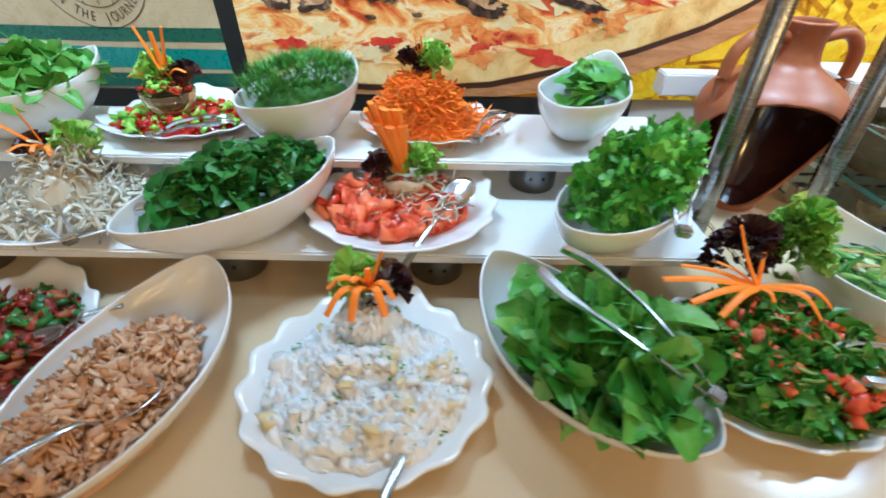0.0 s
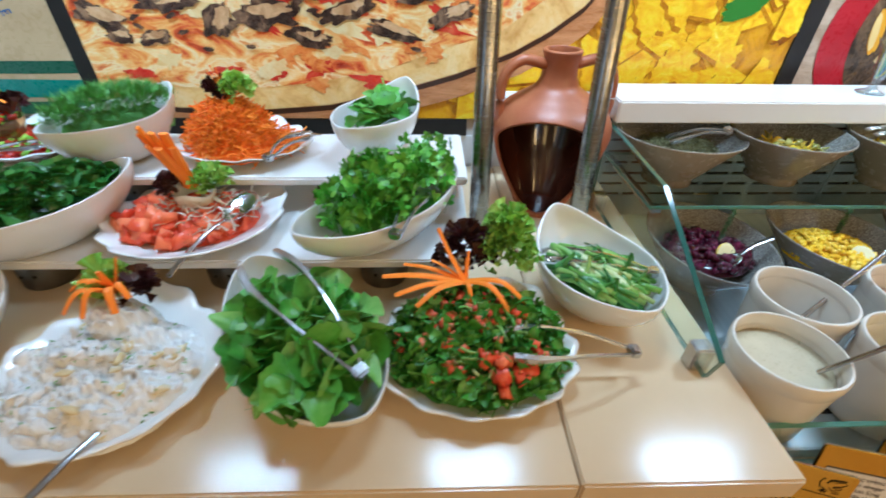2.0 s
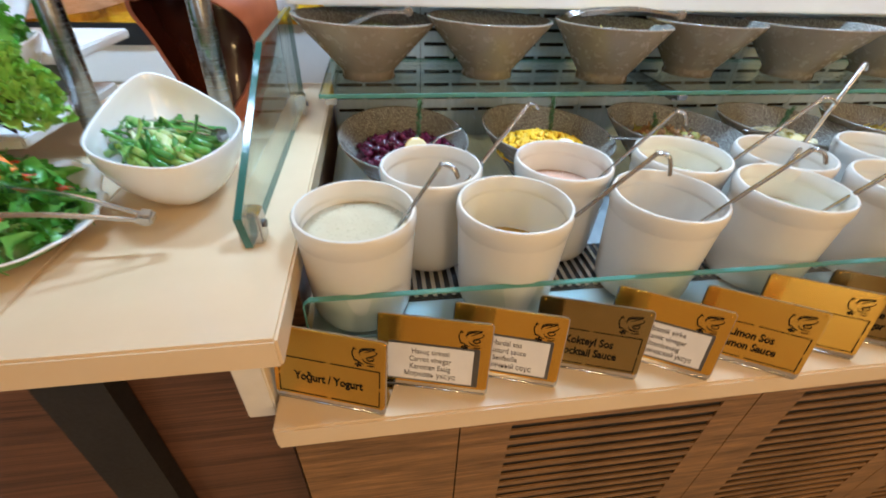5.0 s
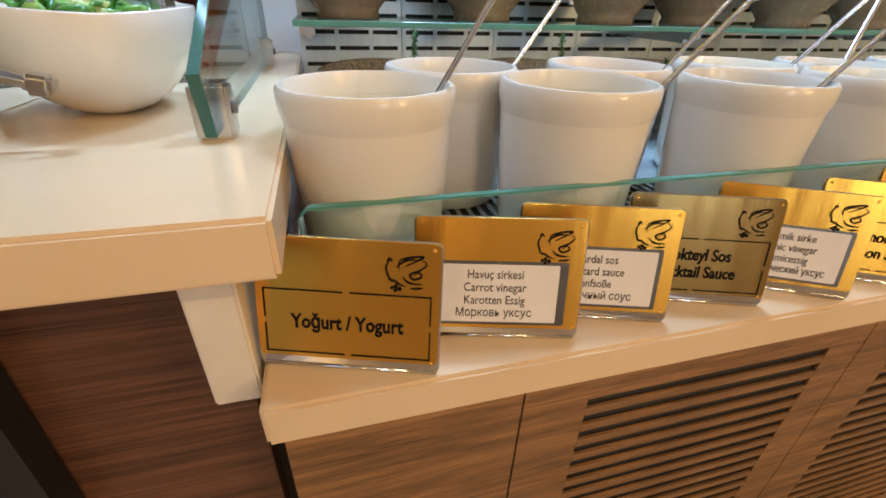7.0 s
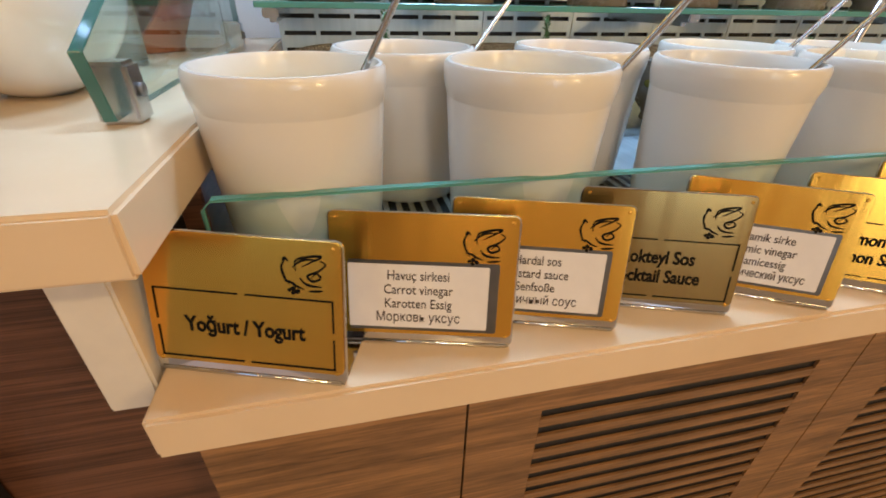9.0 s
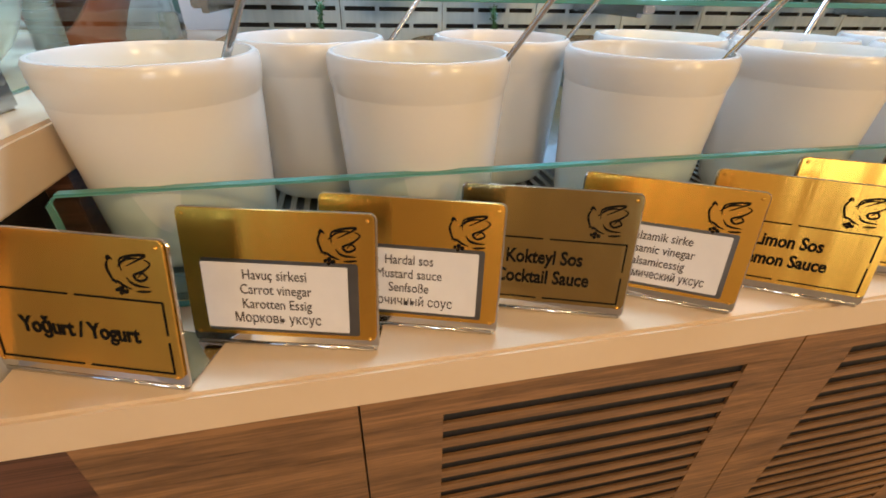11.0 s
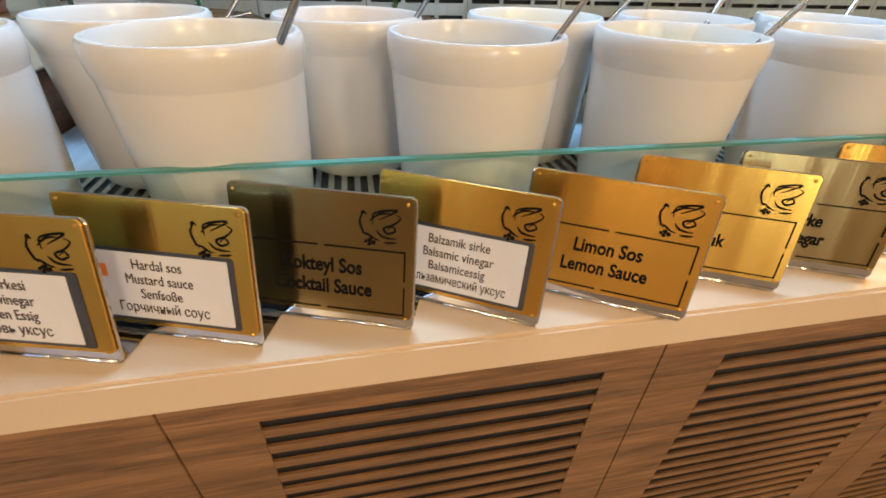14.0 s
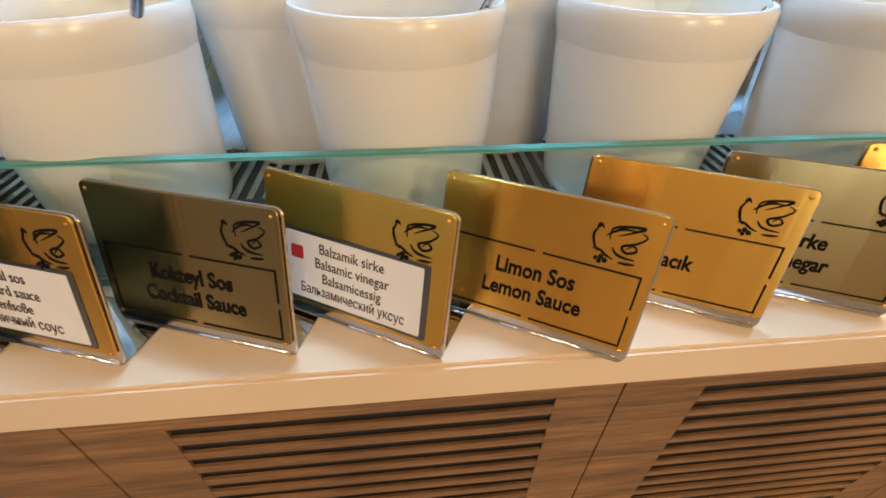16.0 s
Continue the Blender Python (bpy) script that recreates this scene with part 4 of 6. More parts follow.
ROCKET_T = [leaf(0.062, 0.04, lambda u, k=k: (math.sin(math.pi * (0.04 + 0.94 * u) ** 1.35) ** 0.8) * (1 + 0.17 * math.sin(k * u + 0.6) + 0.05 * math.sin(41 * u)), c, p, 18, 0.35) for c, p, k in ((0.7, 0.5, 17), (1.1, 0.7, 15), (-0.8, 0.4, 19), (0.4, -0.6, 16))]
BROAD_T = [leaf(0.056, 0.042, lambda u: math.sin(math.pi * (0.03 + 0.95 * u) ** 1.1) ** 0.6 * (1 + 0.12 * math.sin(21 * u)), c, p, 10) for c, p in ((0.7, 0.3), (1.0, 0.45), (-0.5, 0.25))]
CRESS_T = [leaf(0.026, 0.024, lambda u: math.sin(math.pi * u ** 0.85) ** 0.5, c, p, 5) for c, p in ((0.8, 0.5), (0.5, 0.6), (-0.4, 0.4))]
MINT_T = [leaf(0.035, 0.022, lambda u: math.sin(math.pi * u ** 0.8) ** 0.8, c, p, 6) for c, p in ((0.8, 0.4), (-0.5, 0.4))]


def frond(lobes=3, size=0.026):
    """A flat parsley leaf: notched lobes fanned round a stalk."""
    v, f = [], []
    for k in range(lobes):
        a = radians(-58 + 116 * k / (lobes - 1))
        ln = size * (1.0 if k == lobes // 2 else 0.82)
        n = len(v)
        pts = [(0.1, 0), (0.42, 0.26), (0.62, 0.22), (0.8, 0.34), (0.82, 0.16), (1.0, 0.0), (0.82, -0.16), (0.8, -0.34), (0.62, -0.22), (0.42, -0.26)]
        for u, w in pts:
            x, y = u * ln, w * ln
            v.append((x * math.cos(a) - y * math.sin(a), x * math.sin(a) + y * math.cos(a), -0.25 * ln * (u - 0.3) ** 2 + 0.2 * abs(w) * ln))
        v.append((0.55 * ln * math.cos(a), 0.55 * ln * math.sin(a), 0.02 * ln))
        f += [(n + i, n + (i + 1) % 10, n + 10) for i in range(10)]
    n = len(v)
    v += [(-0.8 * size, -0.0007, -0.3 * size), (-0.8 * size, 0.0007, -0.3 * size), (0.12 * size, 0.0007, 0), (0.12 * size, -0.0007, 0)]
    f.append((n, n + 1, n + 2, n + 3))
    return np.array(v), f


FROND_T = [frond(3, 0.02), frond(5, 0.02), frond(3, 0.017)]


def leafy(name, label, mats, tmpls, at, a, b, low, h, count, scale=(0.8, 1.25), tilt=0.7, over=1.0, core_mat=0, kind="stuff", loose=0.12):
    hp = Heap()
    core(hp, a * 0.76, b * 0.74, low * 0.7, h * 0.62, core_mat)
    for i in range(count):
        x, y = spot(a * over, b * over, 0.55)
        z = dome(x / over, y / over, a, b, low, h) + rng.uniform(-0.3, loose) * min(h, 0.03)
        z += 0.5 * h * loose * noise.noise(Vector((x * 28, y * 28, a * 90)))
        turn = rot(rng.normal(0, tilt), rng.normal(-0.15, tilt), 0)
        out = math.atan2(y, x) + rng.normal(0, 0.9)
        hp.add(tmpls[i % len(tmpls)], (x, y, z), rot(0, 0, out) @ turn, rng.uniform(*scale), 0)
    return hp.out(name, label, "leaves", mats, at, kind)


leafy("rocket_leaves", "heap of broad fresh green rocket leaves in a bowl", [ROCKET], ROCKET_T + BROAD_T, pose(-0.603, 0.166, 0.9, 0, 0, 129), 0.122, 0.095, 0.044, 0.046, 165, (0.8, 1.35), 0.62, 0.86, loose=1.0)
leafy("watercress_leaves", "heap of dark glossy watercress leaves in a bowl", [CRESS], CRESS_T + CRESS_T + BROAD_T[:1], pose(-1.07, 0.388, 0.985, 0, 0, 42), 0.124, 0.066, 0.062, 0.05, 430, (0.75, 1.1), 0.5, 0.98)
leafy("parsley_leaves", "bushy heap of flat parsley sprigs in a bowl", [PARSLEY], FROND_T, pose(-0.5, 0.4, 0.985, 0, 0, 44), 0.13, 0.066, 0.054, 0.044, 430, (0.75, 1.4), 1.0, 1.0, loose=1.6)
leafy("mint_leaves", "pale green mint sprigs in a bowl", [MINT], BROAD_T + MINT_T[:1], pose(-0.53, 0.615, 1.055, 0, 0, 56), 0.066, 0.046, 0.058, 0.034, 34, (0.8, 1.15), 0.4, 0.9, loose=0.6)
leafy("mixed_leaves", "heap of green salad leaves in a bowl", [MINT], ROCKET_T, pose(-1.5, 0.582, 1.056, 0, 0, 56), 0.115, 0.078, 0.062, 0.045, 150, (0.75, 1.1), 0.55, 1.05)

# dill: bunches of hair-fine fronds
hp = Heap()
core(hp, 0.1, 0.066, 0.022, 0.034, 0, 0.5)
for i in range(460):
    x, y = spot(0.105, 0.07)
    z = dome(x, y, 0.115, 0.078, 0.045, 0.045)
    base, d = np.array((x, y, z)), np.array((math.cos(t := rng.uniform(0, 6.28)), math.sin(t), rng.uniform(0.2, 1.0)))
    for j in range(13):
        q = rng.normal(0, 0.55, 3) + d
        q /= np.linalg.norm(q)
        ln = rng.uniform(0.012, 0.024)
        s = np.cross(q, (0.3, 0.2, 0.9))
        s = s / np.linalg.norm(s) * 0.001
        o = base + d * rng.uniform(0, 0.012)
        hp.add((np.array([o - s, o + s, o + q * ln]), [(0, 1, 2)]), (0, 0, 0), np.eye(3))
hp.out("dill_fronds", "feathery green dill heaped in a bowl", "herbs", [DILL], pose(-1.022, 0.575, 1.078, 0, 0, 56))

# spring onions: long green and white stalks
hp = Heap()
core(hp, 0.085, 0.06, 0.03, 0.02, 0)
for i in range(60):
    x, y = spot(0.045, 0.05)
    ln = rng.uniform(0.07, 0.105)
    v, f = tube_data([(-ln / 2, 0, 0), (-ln / 4, 0.002, 0.003), (0, 0.0, 0.004), (ln / 4, -0.003, 0.002), (ln / 2, 0, -0.004)], rng.uniform(0.0036, 0.0062), 7)
    hp.add((np.array([tuple(p) for p in v]), f), (x, y, dome(x, y, 0.09, 0.07, 0.045, 0.03) + rng.uniform(-0.004, 0.004)), rot(0, rng.normal(0, 0.12), rng.normal(0.2, 0.28)), 1.0, 1 if i % 3 == 0 else 0)
for i in range(34):
    x, y = spot(0.07, 0.055)
    hp.add(strip(0.05, 0.006, 0.0006, rng.uniform(-2, 2), rng.uniform(-2, 2), 6, i), (x, y, dome(x, y, 0.09, 0.07, 0.05, 0.035)), rot(*rng.normal(0, 0.5, 2), rng.uniform(0, 6.28)))
hp.out("spring_onions", "cut spring onions with white stalks in a bowl", "vegetables", [SCALLION, STALK], pose(-0.17, 0.288, 0.912, 0, 0, 127))

# tuna
hp = Heap()
core(hp, 0.112, 0.07, 0.02, 0.034, 0, 0.25)
tt = [strip(0.034, 0.009, 0.004, 0.9, 1.2, 6, s) for s in range(12)] + [blob(0.01, 0.6, (1.5, 0.8, 0.6), 2, s) for s in range(4)] + [chunk(0.018, 0.011, 0.006, 0.5, s) for s in range(2)]
for i in range(820):
    x, y = spot(0.116, 0.072)
    hp.add(tt[i % len(tt)], (x, y, dome(x, y, 0.118, 0.075, 0.024, 0.042) + rng.uniform(-0.004, 0.003)), rot(*rng.normal(0, 0.6, 2), rng.uniform(0, 6.28)), rng.uniform(0.4, 0.95))
hp.out("flaked_tuna", "mound of flaked pinkish brown tuna in a bowl", "fish", [TUNA], pose(-1.15, 0.115, 0.9, 0, 0, 80))


# yogurt salad: a lumpy creamy mass with potato and herb flecks
def creamy(name, label, at, a, b, low, h, knob):
    n, m, v, f = 180, 64, [], []
    for j in range(m + 1):
        q = j / m
        for k in range(n):
            t = 2 * math.pi * k / n
            edge = 1 + 0.06 * noise.noise(Vector((math.cos(t) * 2, math.sin(t) * 2, 1))) + 0.03 * noise.noise(Vector((math.cos(t) * 7, math.sin(t) * 7, 4)))
            x, y = a * q * edge * math.cos(t), b * q * edge * math.sin(t)
            z = low + h * (1 - q ** 2.6)
            fade = min(1, (1 - q) * 6)
            p = Vector((x, y, 0.3))
            z += fade * (0.014 * noise.noise(p * 42) + 0.018 * abs(noise.noise(p * 80)) + 0.012 * abs(noise.noise(p * 150)) + 0.006 * noise.noise(p * 260))
            kx, ky, kr, kh = knob
            dd = math.hypot(x - kx, y - ky) / kr
            z += kh * max(0, 1 - dd ** 4) ** 0.5 if dd < 1 else 0
            v.append((x, y, z))
    for j in range(m):
        for k in range(n):
            f.append((j * n + k, j * n + (k + 1) % n, (j + 1) * n + (k + 1) % n, (j + 1) * n + k))
    hp = Heap()
    hp.add((np.array(v), f), (0, 0, 0), np.eye(3))
    pts = np.array(v)
    bits = [blob(0.008, 0.7, (1.4, 1.0, 0.5), 2, s) for s in range(5)]
    for i in range(150):
        p = pts[rng.integers(n * 3, n * (m - 5))]
        hp.add(bits[i % 5], p - (0, 0, 0.0025), rot(*rng.normal(0, 0.5, 2), rng.uniform(0, 6.28)), rng.uniform(0.4, 1.2), 1 if i % 9 == 0 else 0)
    for i in range(140):
        p = pts[rng.integers(n * 3, n * (m - 3))]
        hp.add(chunk(0.006, 0.0018, 0.0008, 0.3, i), p + (0, 0, 0.0004), rot(*rng.normal(0, 0.6, 2), rng.uniform(0, 6.28)), rng.uniform(0.5, 1.3), 2)
    hp.out(name, label, "salad", [CREAM, POTATO, MINT], at)


creamy("yogurt_potato_salad", "creamy white yogurt and potato salad with herb flecks", pose(-0.872, 0.145, 0.9), 0.13, 0.112, 0.014, 0.04, (-0.004, 0.078, 0.042, 0.042))

CHOPPED = green("chopped_herb_leaf", (0.02, 0.1, 0.008), (0.07, 0.27, 0.022), (0.2, 0.47, 0.08), 0.36)
# tabbouleh: chopped greens with tomato dice
hp = Heap()
core(hp, 0.118, 0.098, 0.014, 0.062, 0)
tt = [frond(3, 0.016), leaf(0.022, 0.015, lambda u: math.sin(math.pi * u) ** 0.6, 0.9, 0.5, 6), leaf(0.03, 0.017, lambda u: math.sin(math.pi * u) ** 0.7 * (1 + 0.2 * math.sin(15 * u)), 1.1, 0.6, 8), strip(0.022, 0.003, 0.0022, 0.8, 1, 4, 3)]
for i in range(760):
    x, y = spot(0.126, 0.104)
    hp.add(tt[i % 4], (x, y, dome(x, y, 0.128, 0.107, 0.016, 0.07) + rng.uniform(-0.01, 0.011)), rot(*rng.normal(0, 0.9, 2), rng.uniform(0, 6.28)), rng.uniform(0.6, 1.5), 2 if i % 12 == 3 else 0)
for i in range(95):
    x, y = spot(0.112, 0.092)
    hp.add(chunk(0.013, 0.011, 0.009, 0.3, i), (x, y, dome(x, y, 0.125, 0.105, 0.018, 0.071)), rot(*rng.normal(0, 0.7, 2), rng.uniform(0, 6.28)), rng.uniform(0.6, 1.2), 1)
for i in range(11):
    x, y = rng.normal(0.03, 0.02), rng.normal(-0.072, 0.008)
    hp.add(chunk(0.019, 0.015, 0.012, 0.3, i + 300), (x, y, dome(x, y, 0.125, 0.105, 0.022, 0.07)), rot(*rng.normal(0, 0.6, 2), rng.uniform(0, 6.28)), rng.uniform(0.8, 1.2), 1)
hp.out("tabbouleh_salad", "chopped green herb salad with diced tomato", "salad", [CHOPPED, TOMATO, STALK], pose(-0.372, 0.185, 0.9))

REDMIX = islands("cooked_red_pepper", [(0.1, (0.09, 0.012, 0.008)), (0.5, (0.26, 0.03, 0.015)), (0.9, (0.4, 0.13, 0.04))], 0.25, 60)
# tomato salad with onion
hp = Heap()
core(hp, 0.11, 0.078, 0.012, 0.03, 0)
wedge = [chunk(0.034, 0.02, 0.01, 0.45, s) for s in range(7)] + [strip(0.034, 0.015, 0.006, 1.6, 0.5, 6, s) for s in range(2)]
for i in range(150):
    x, y = spot(0.118, 0.083)
    hp.add(wedge[i % 9], (x - 0.01, y, dome(x, y, 0.125, 0.09, 0.012, 0.032) + rng.uniform(-0.003, 0.004)), rot(*rng.normal(0, 0.5, 2), rng.uniform(0, 6.28)), rng.uniform(0.6, 1.05))
for i in range(110):
    x, y = spot(0.1, 0.07)
    hp.add(strip(rng.uniform(0.025, 0.045), 0.0034, 0.0013, rng.uniform(1, 3), rng.uniform(-2, 2), 7, i), (x + 0.02, y, dome(x, y, 0.12, 0.09, 0.018, 0.036)), rot(*rng.normal(0, 0.5, 2), rng.uniform(0, 6.28)), 1, 1)
hp.out("tomato_onion_salad", "sliced tomato wedges with pale onion strips", "salad", [TOMATO, ONION], pose(-0.85, 0.43, 0.973))

# grated carrot, with a tall top
hp = Heap()
cv = [((0.088 * q / 8) * math.cos(k * math.pi / 20) - 0.024, (0.076 * q / 8) * math.sin(k * math.pi / 20), 0.008 + 0.084 * (1 - q / 8) ** 0.75) for q in range(9) for k in range(40)]
hp.add((np.array(cv), [(j * 40 + k, j * 40 + (k + 1) % 40, j * 40 + 40 + (k + 1) % 40, j * 40 + 40 + k) for j in range(8) for k in range(40)]), (0, 0, 0), np.eye(3))
tt = [strip(0.05, 0.0028, 0.002, b, 2, 6, s) for s, b in enumerate((0.6, 1.6, 2.6, -1.2, -2.2, 3.2))]
for i in range(2000):
    if i % 5 == 0:
        x, y = spot(0.108, 0.078)
        z = dome(x, y, 0.115, 0.085, 0.012, 0.02)
    else:
        x, y = spot(0.07, 0.062, 0.45)
        z = 0.014 + 0.094 * max(0.0, 1 - math.hypot(x / 0.078, y / 0.07) ** 1.7) ** 0.7 * rng.uniform(0.75, 1.02)
        x -= 0.022
    x -= 0.004
    hp.add(tt[i % 6], (x, y, z + rng.uniform(-0.003, 0.003)), rot(*rng.normal(0, 0.35, 2), rng.uniform(0, 6.28)), rng.uniform(0.7, 1.2))
hp.out("grated_carrot", "tall orange mound of finely grated carrot", "vegetables", [CARROT], pose(-0.8, 0.602, 1.043))

# chopped peppers
hp = Heap()
core(hp, 0.105, 0.07, 0.012, 0.02, 0)
ring = [strip(0.03, 0.007, 0.0035, 3.4, 0.3, 8, s) for s in range(4)] + [chunk(0.02, 0.012, 0.008, 0.4, s) for s in range(4)]
for i in range(190):
    x, y = spot(0.115, 0.078)
    hp.add(ring[i % 8], (x, y, dome(x, y, 0.12, 0.085, 0.012, 0.024)), rot(*rng.normal(0, 0.5, 2), rng.uniform(0, 6.28)), rng.uniform(0.7, 1.1), 1 if rng.uniform() < 0.55 else 0)
for i in range(60):
    x, y = spot(0.04, 0.04)
    hp.add(ring[i % 8], (x - 0.01, y, dome(x, y, 0.045, 0.045, 0.066, 0.02)), rot(*rng.normal(0, 0.5, 2), rng.uniform(0, 6.28)), 0.7, 1 if rng.uniform() < 0.6 else 0)
hp.out("chopped_peppers", "chopped red and green peppers on a plate", "vegetables", [PEPRED, PEPGREEN], pose(-1.255, 0.6, 1.043))

cup_mesh = lathe_mesh("pepper_cup", [(0.0001, 0.006), (0.02, 0.008), (0.036, 0.024), (0.043, 0.05), (0.0445, 0.05), (0.038, 0.022), (0.022, 0.003), (0.018, 0.0), (0.0001, 0.0)], mottled("brown_tinted_glass", [(0.3, (0.22, 0.12, 0.06)), (0.7, (0.34, 0.2, 0.1))], 20, 0.08, 0.0, spread=0.02, Transmission_Weight=0.7), 36)
tagged(part("pepper_cup", cup_mesh, None, None, "", pose(-1.265, 0.6, 1.063)), "small brownish glass cup of peppers on a plate", "cup")

# pickled onion strips, and a red salad at the counter's end
hp = Heap()
core(hp, 0.105, 0.085, 0.012, 0.03, 0)
for i in range(480):
    top = i % 3 == 0
    x, y = spot(0.045, 0.045) if top else spot(0.12, 0.098)
    z = dome(x, y, 0.05, 0.05, 0.04, 0.065) if top else dome(x, y, 0.125, 0.105, 0.014, 0.03)
    hp.add(strip(rng.uniform(0.03, 0.06), 0.0062, 0.002, rng.uniform(0.8, 3), rng.uniform(-2, 2), 8, i), (x, y + (0.02 if top else 0), z), rot(*rng.normal(0, 0.5, 2), rng.uniform(0, 6.28)))
core(hp, 0.045, 0.055, 0.02, 0.07, 0)
hp.out("pickled_onion_strips", "tangled heap of pale pickled onion strips", "vegetables", [ONION], pose(-1.365, 0.42, 0.973))
hp = Heap()
core(hp, 0.09, 0.095, 0.012, 0.03, 0)
for i in range(220):
    x, y = spot(0.1, 0.105)
    hp.add(ring[i % 8], (x, y, dome(x, y, 0.11, 0.115, 0.012, 0.034)), rot(*rng.normal(0, 0.5, 2), rng.uniform(0, 6.28)), rng.uniform(0.7, 1.1), 0 if rng.uniform() < 0.7 else 1)
hp.out("red_pepper_salad", "dark red pepper and tomato salad with green bits", "salad", [REDMIX, CRESS], pose(-1.36, 0.19, 0.9))


# fillings of the taupe bowls
def filling(name, label, x, y, z, r, h, tmpls, mats, count, pick=None, category="vegetables", scale=(0.7, 1.15)):
    hp = Heap()
    core(hp, r * 0.98, r * 0.84, 0, h * 0.75, 0)
    for i in range(count):
        u, w = spot(r, r * 0.84)
        hp.add(tmpls[i % len(tmpls)], (u, w, dome(u, w, r * 1.05, r * 0.9, 0.0, h)), rot(*rng.normal(0, 0.6, 2), rng.uniform(0, 6.28)), rng.uniform(*scale), pick(i) if pick else 0)
    hp.out(name, label, category, mats, pose(x, y, z))


dice = [chunk(0.013, 0.012, 0.011, 0.25, s) for s in range(6)]
grain = [blob(0.0062, 0.25, (1.15, 0.9, 0.75), 1, s) for s in range(5)]
round_ = [blob(0.0105, 0.08, (1.15, 0.95, 0.95), 2, s) for s in range(3)]
slice_ = [strip(0.03, 0.012, 0.003, 1.4, 0.8, 7, s) for s in range(4)]
needles = [strip(0.016, 0.0013, 0.0008, 0.4, 0.5, 3, s) for s in range(4)]
filling("beetroot_dice", "glossy dark purple diced beetroot in a bowl", 0.150, 0.49, 0.862, 0.094, 0.026, dice, [BEET], 150)
filling("sweetcorn", "yellow sweetcorn kernels in a bowl", 0.428, 0.495, 0.858, 0.092, 0.032, grain, [CORN], 420)
filling("marinated_mushrooms", "brown marinated mushrooms in a bowl", 0.72, 0.51, 0.858, 0.092, 0.02, round_ + slice_, [MUSHROOM, OLIVE], 110, lambda i: i % 3 == 0)
filling("pickled_onions", "small pale pickled onions in a bowl", 0.985, 0.51, 0.853, 0.084, 0.016, round_, [PEARL, OLIVE], 90, lambda i: i % 5 == 0)
filling("mixed_pickles", "mixed yellow pickles in a bowl", 1.25, 0.51, 0.853, 0.084, 0.018, slice_ + round_, [YELLOW, OLIVE], 80, lambda i: i % 3 == 0)
filling("dried_herbs", "dried green herbs in a bowl", 0.092, 0.625, 1.041, 0.084, 0.024, needles, [DRIED], 900, None, "herbs")
filling("yellow_peppers", "pickled yellow pepper pieces in a bowl", 0.335, 0.632, 1.035, 0.076, 0.02, slice_ + dice[:2], [YELLOW, OLIVE], 46, lambda i: i % 3 != 0)
filling("lemon_slices", "thin yellow lemon slices in a bowl", 0.575, 0.60, 1.036, 0.078, 0.02, slice_, [YELLOW], 44)
filling("green_olives", "green olives in a bowl", 0.80, 0.64, 1.036, 0.076, 0.026, round_, [OLIVE], 80)
filling("olives", "olives in a bowl", 1.035, 0.62, 1.035, 0.074, 0.02, round_, [OLIVE], 80)
filling("olives", "olives in a bowl", 1.28, 0.63, 1.035, 0.074, 0.02, round_, [OLIVE], 80)


def rosemary(x, y, z, h, lean):
    hp = Heap()
    v, f = tube_data([(0, 0, 0), (lean * 0.4, 0.002, h * 0.5), (lean, 0, h)], 0.0011, 6)
    hp.add((np.array([tuple(p) for p in v]), f), (0, 0, 0), np.eye(3))
    for i in range(70):
        u = rng.uniform(0.25, 1)
        hp.add(needles[i % 4], (lean * u, 0, h * u), rot(rng.uniform(-0.9, 0.9), -0.75, rng.uniform(0, 6.28)), rng.uniform(0.7, 1.1))
    hp.out("rosemary_sprig", "upright green rosemary sprig stuck in a bowl", "herbs", [ROSEMARY], pose(x, y, z), kind="")


rosemary(0.178, 0.50, 0.87, 0.095, 0.004)
rosemary(0.452, 0.52, 0.875, 0.085, -0.006)
rosemary(0.70, 0.53, 0.86, 0.06, -0.02)
rosemary(0.99, 0.53, 0.86, 0.07, 0.012)


def lemon_wedge(x, y, z, turn, tip):
    rim = shader("lemon_peel", (0.78, 0.5, 0.03), 0.35)
    me = lathe_mesh("lemon_slice", [(0.0001, 0.003), (0.0125, 0.003), (0.0155, 0.003), (0.0165, 0.0015), (0.0155, 0), (0.0001, 0)], [shader("lemon_flesh", (0.75, 0.66, 0.36), 0.25), rim], 28, [0, 0, 1, 1, 0, 0])
    tagged(part("lemon_slice", me, None, None, "", pose(x, y, z, tip, 0, turn) @ Matrix.Scale(1.35, 4)), "thin round lemon slice on a salad", "fruit")


lemon_wedge(0.172, 0.462, 0.885, 10, 55)
lemon_wedge(0.46, 0.455, 0.882, -20, 35)
lemon_wedge(0.695, 0.455, 0.872, 20, 30)
lemon_wedge(0.985, 0.46, 0.875, 0, 35)


# ---------------------------------------------------------------- garnishes
def curly(heap, x, y, z, r, h, count, mat, scale=1.0):
    for i in range(count):
        t, q = rng.uniform(0, 6.28), rng.uniform(0.1, 1)
        heap.add(RUFFLE[i % len(RUFFLE)], (x + r * q * math.cos(t), y + r * q * math.sin(t), z + h * (1 - q * q) * rng.uniform(0.5, 1)), rot(0, 0, t) @ rot(rng.normal(0, 0.5), rng.normal(-0.7, 0.5), 0), scale * rng.uniform(0.7, 1.2), mat)


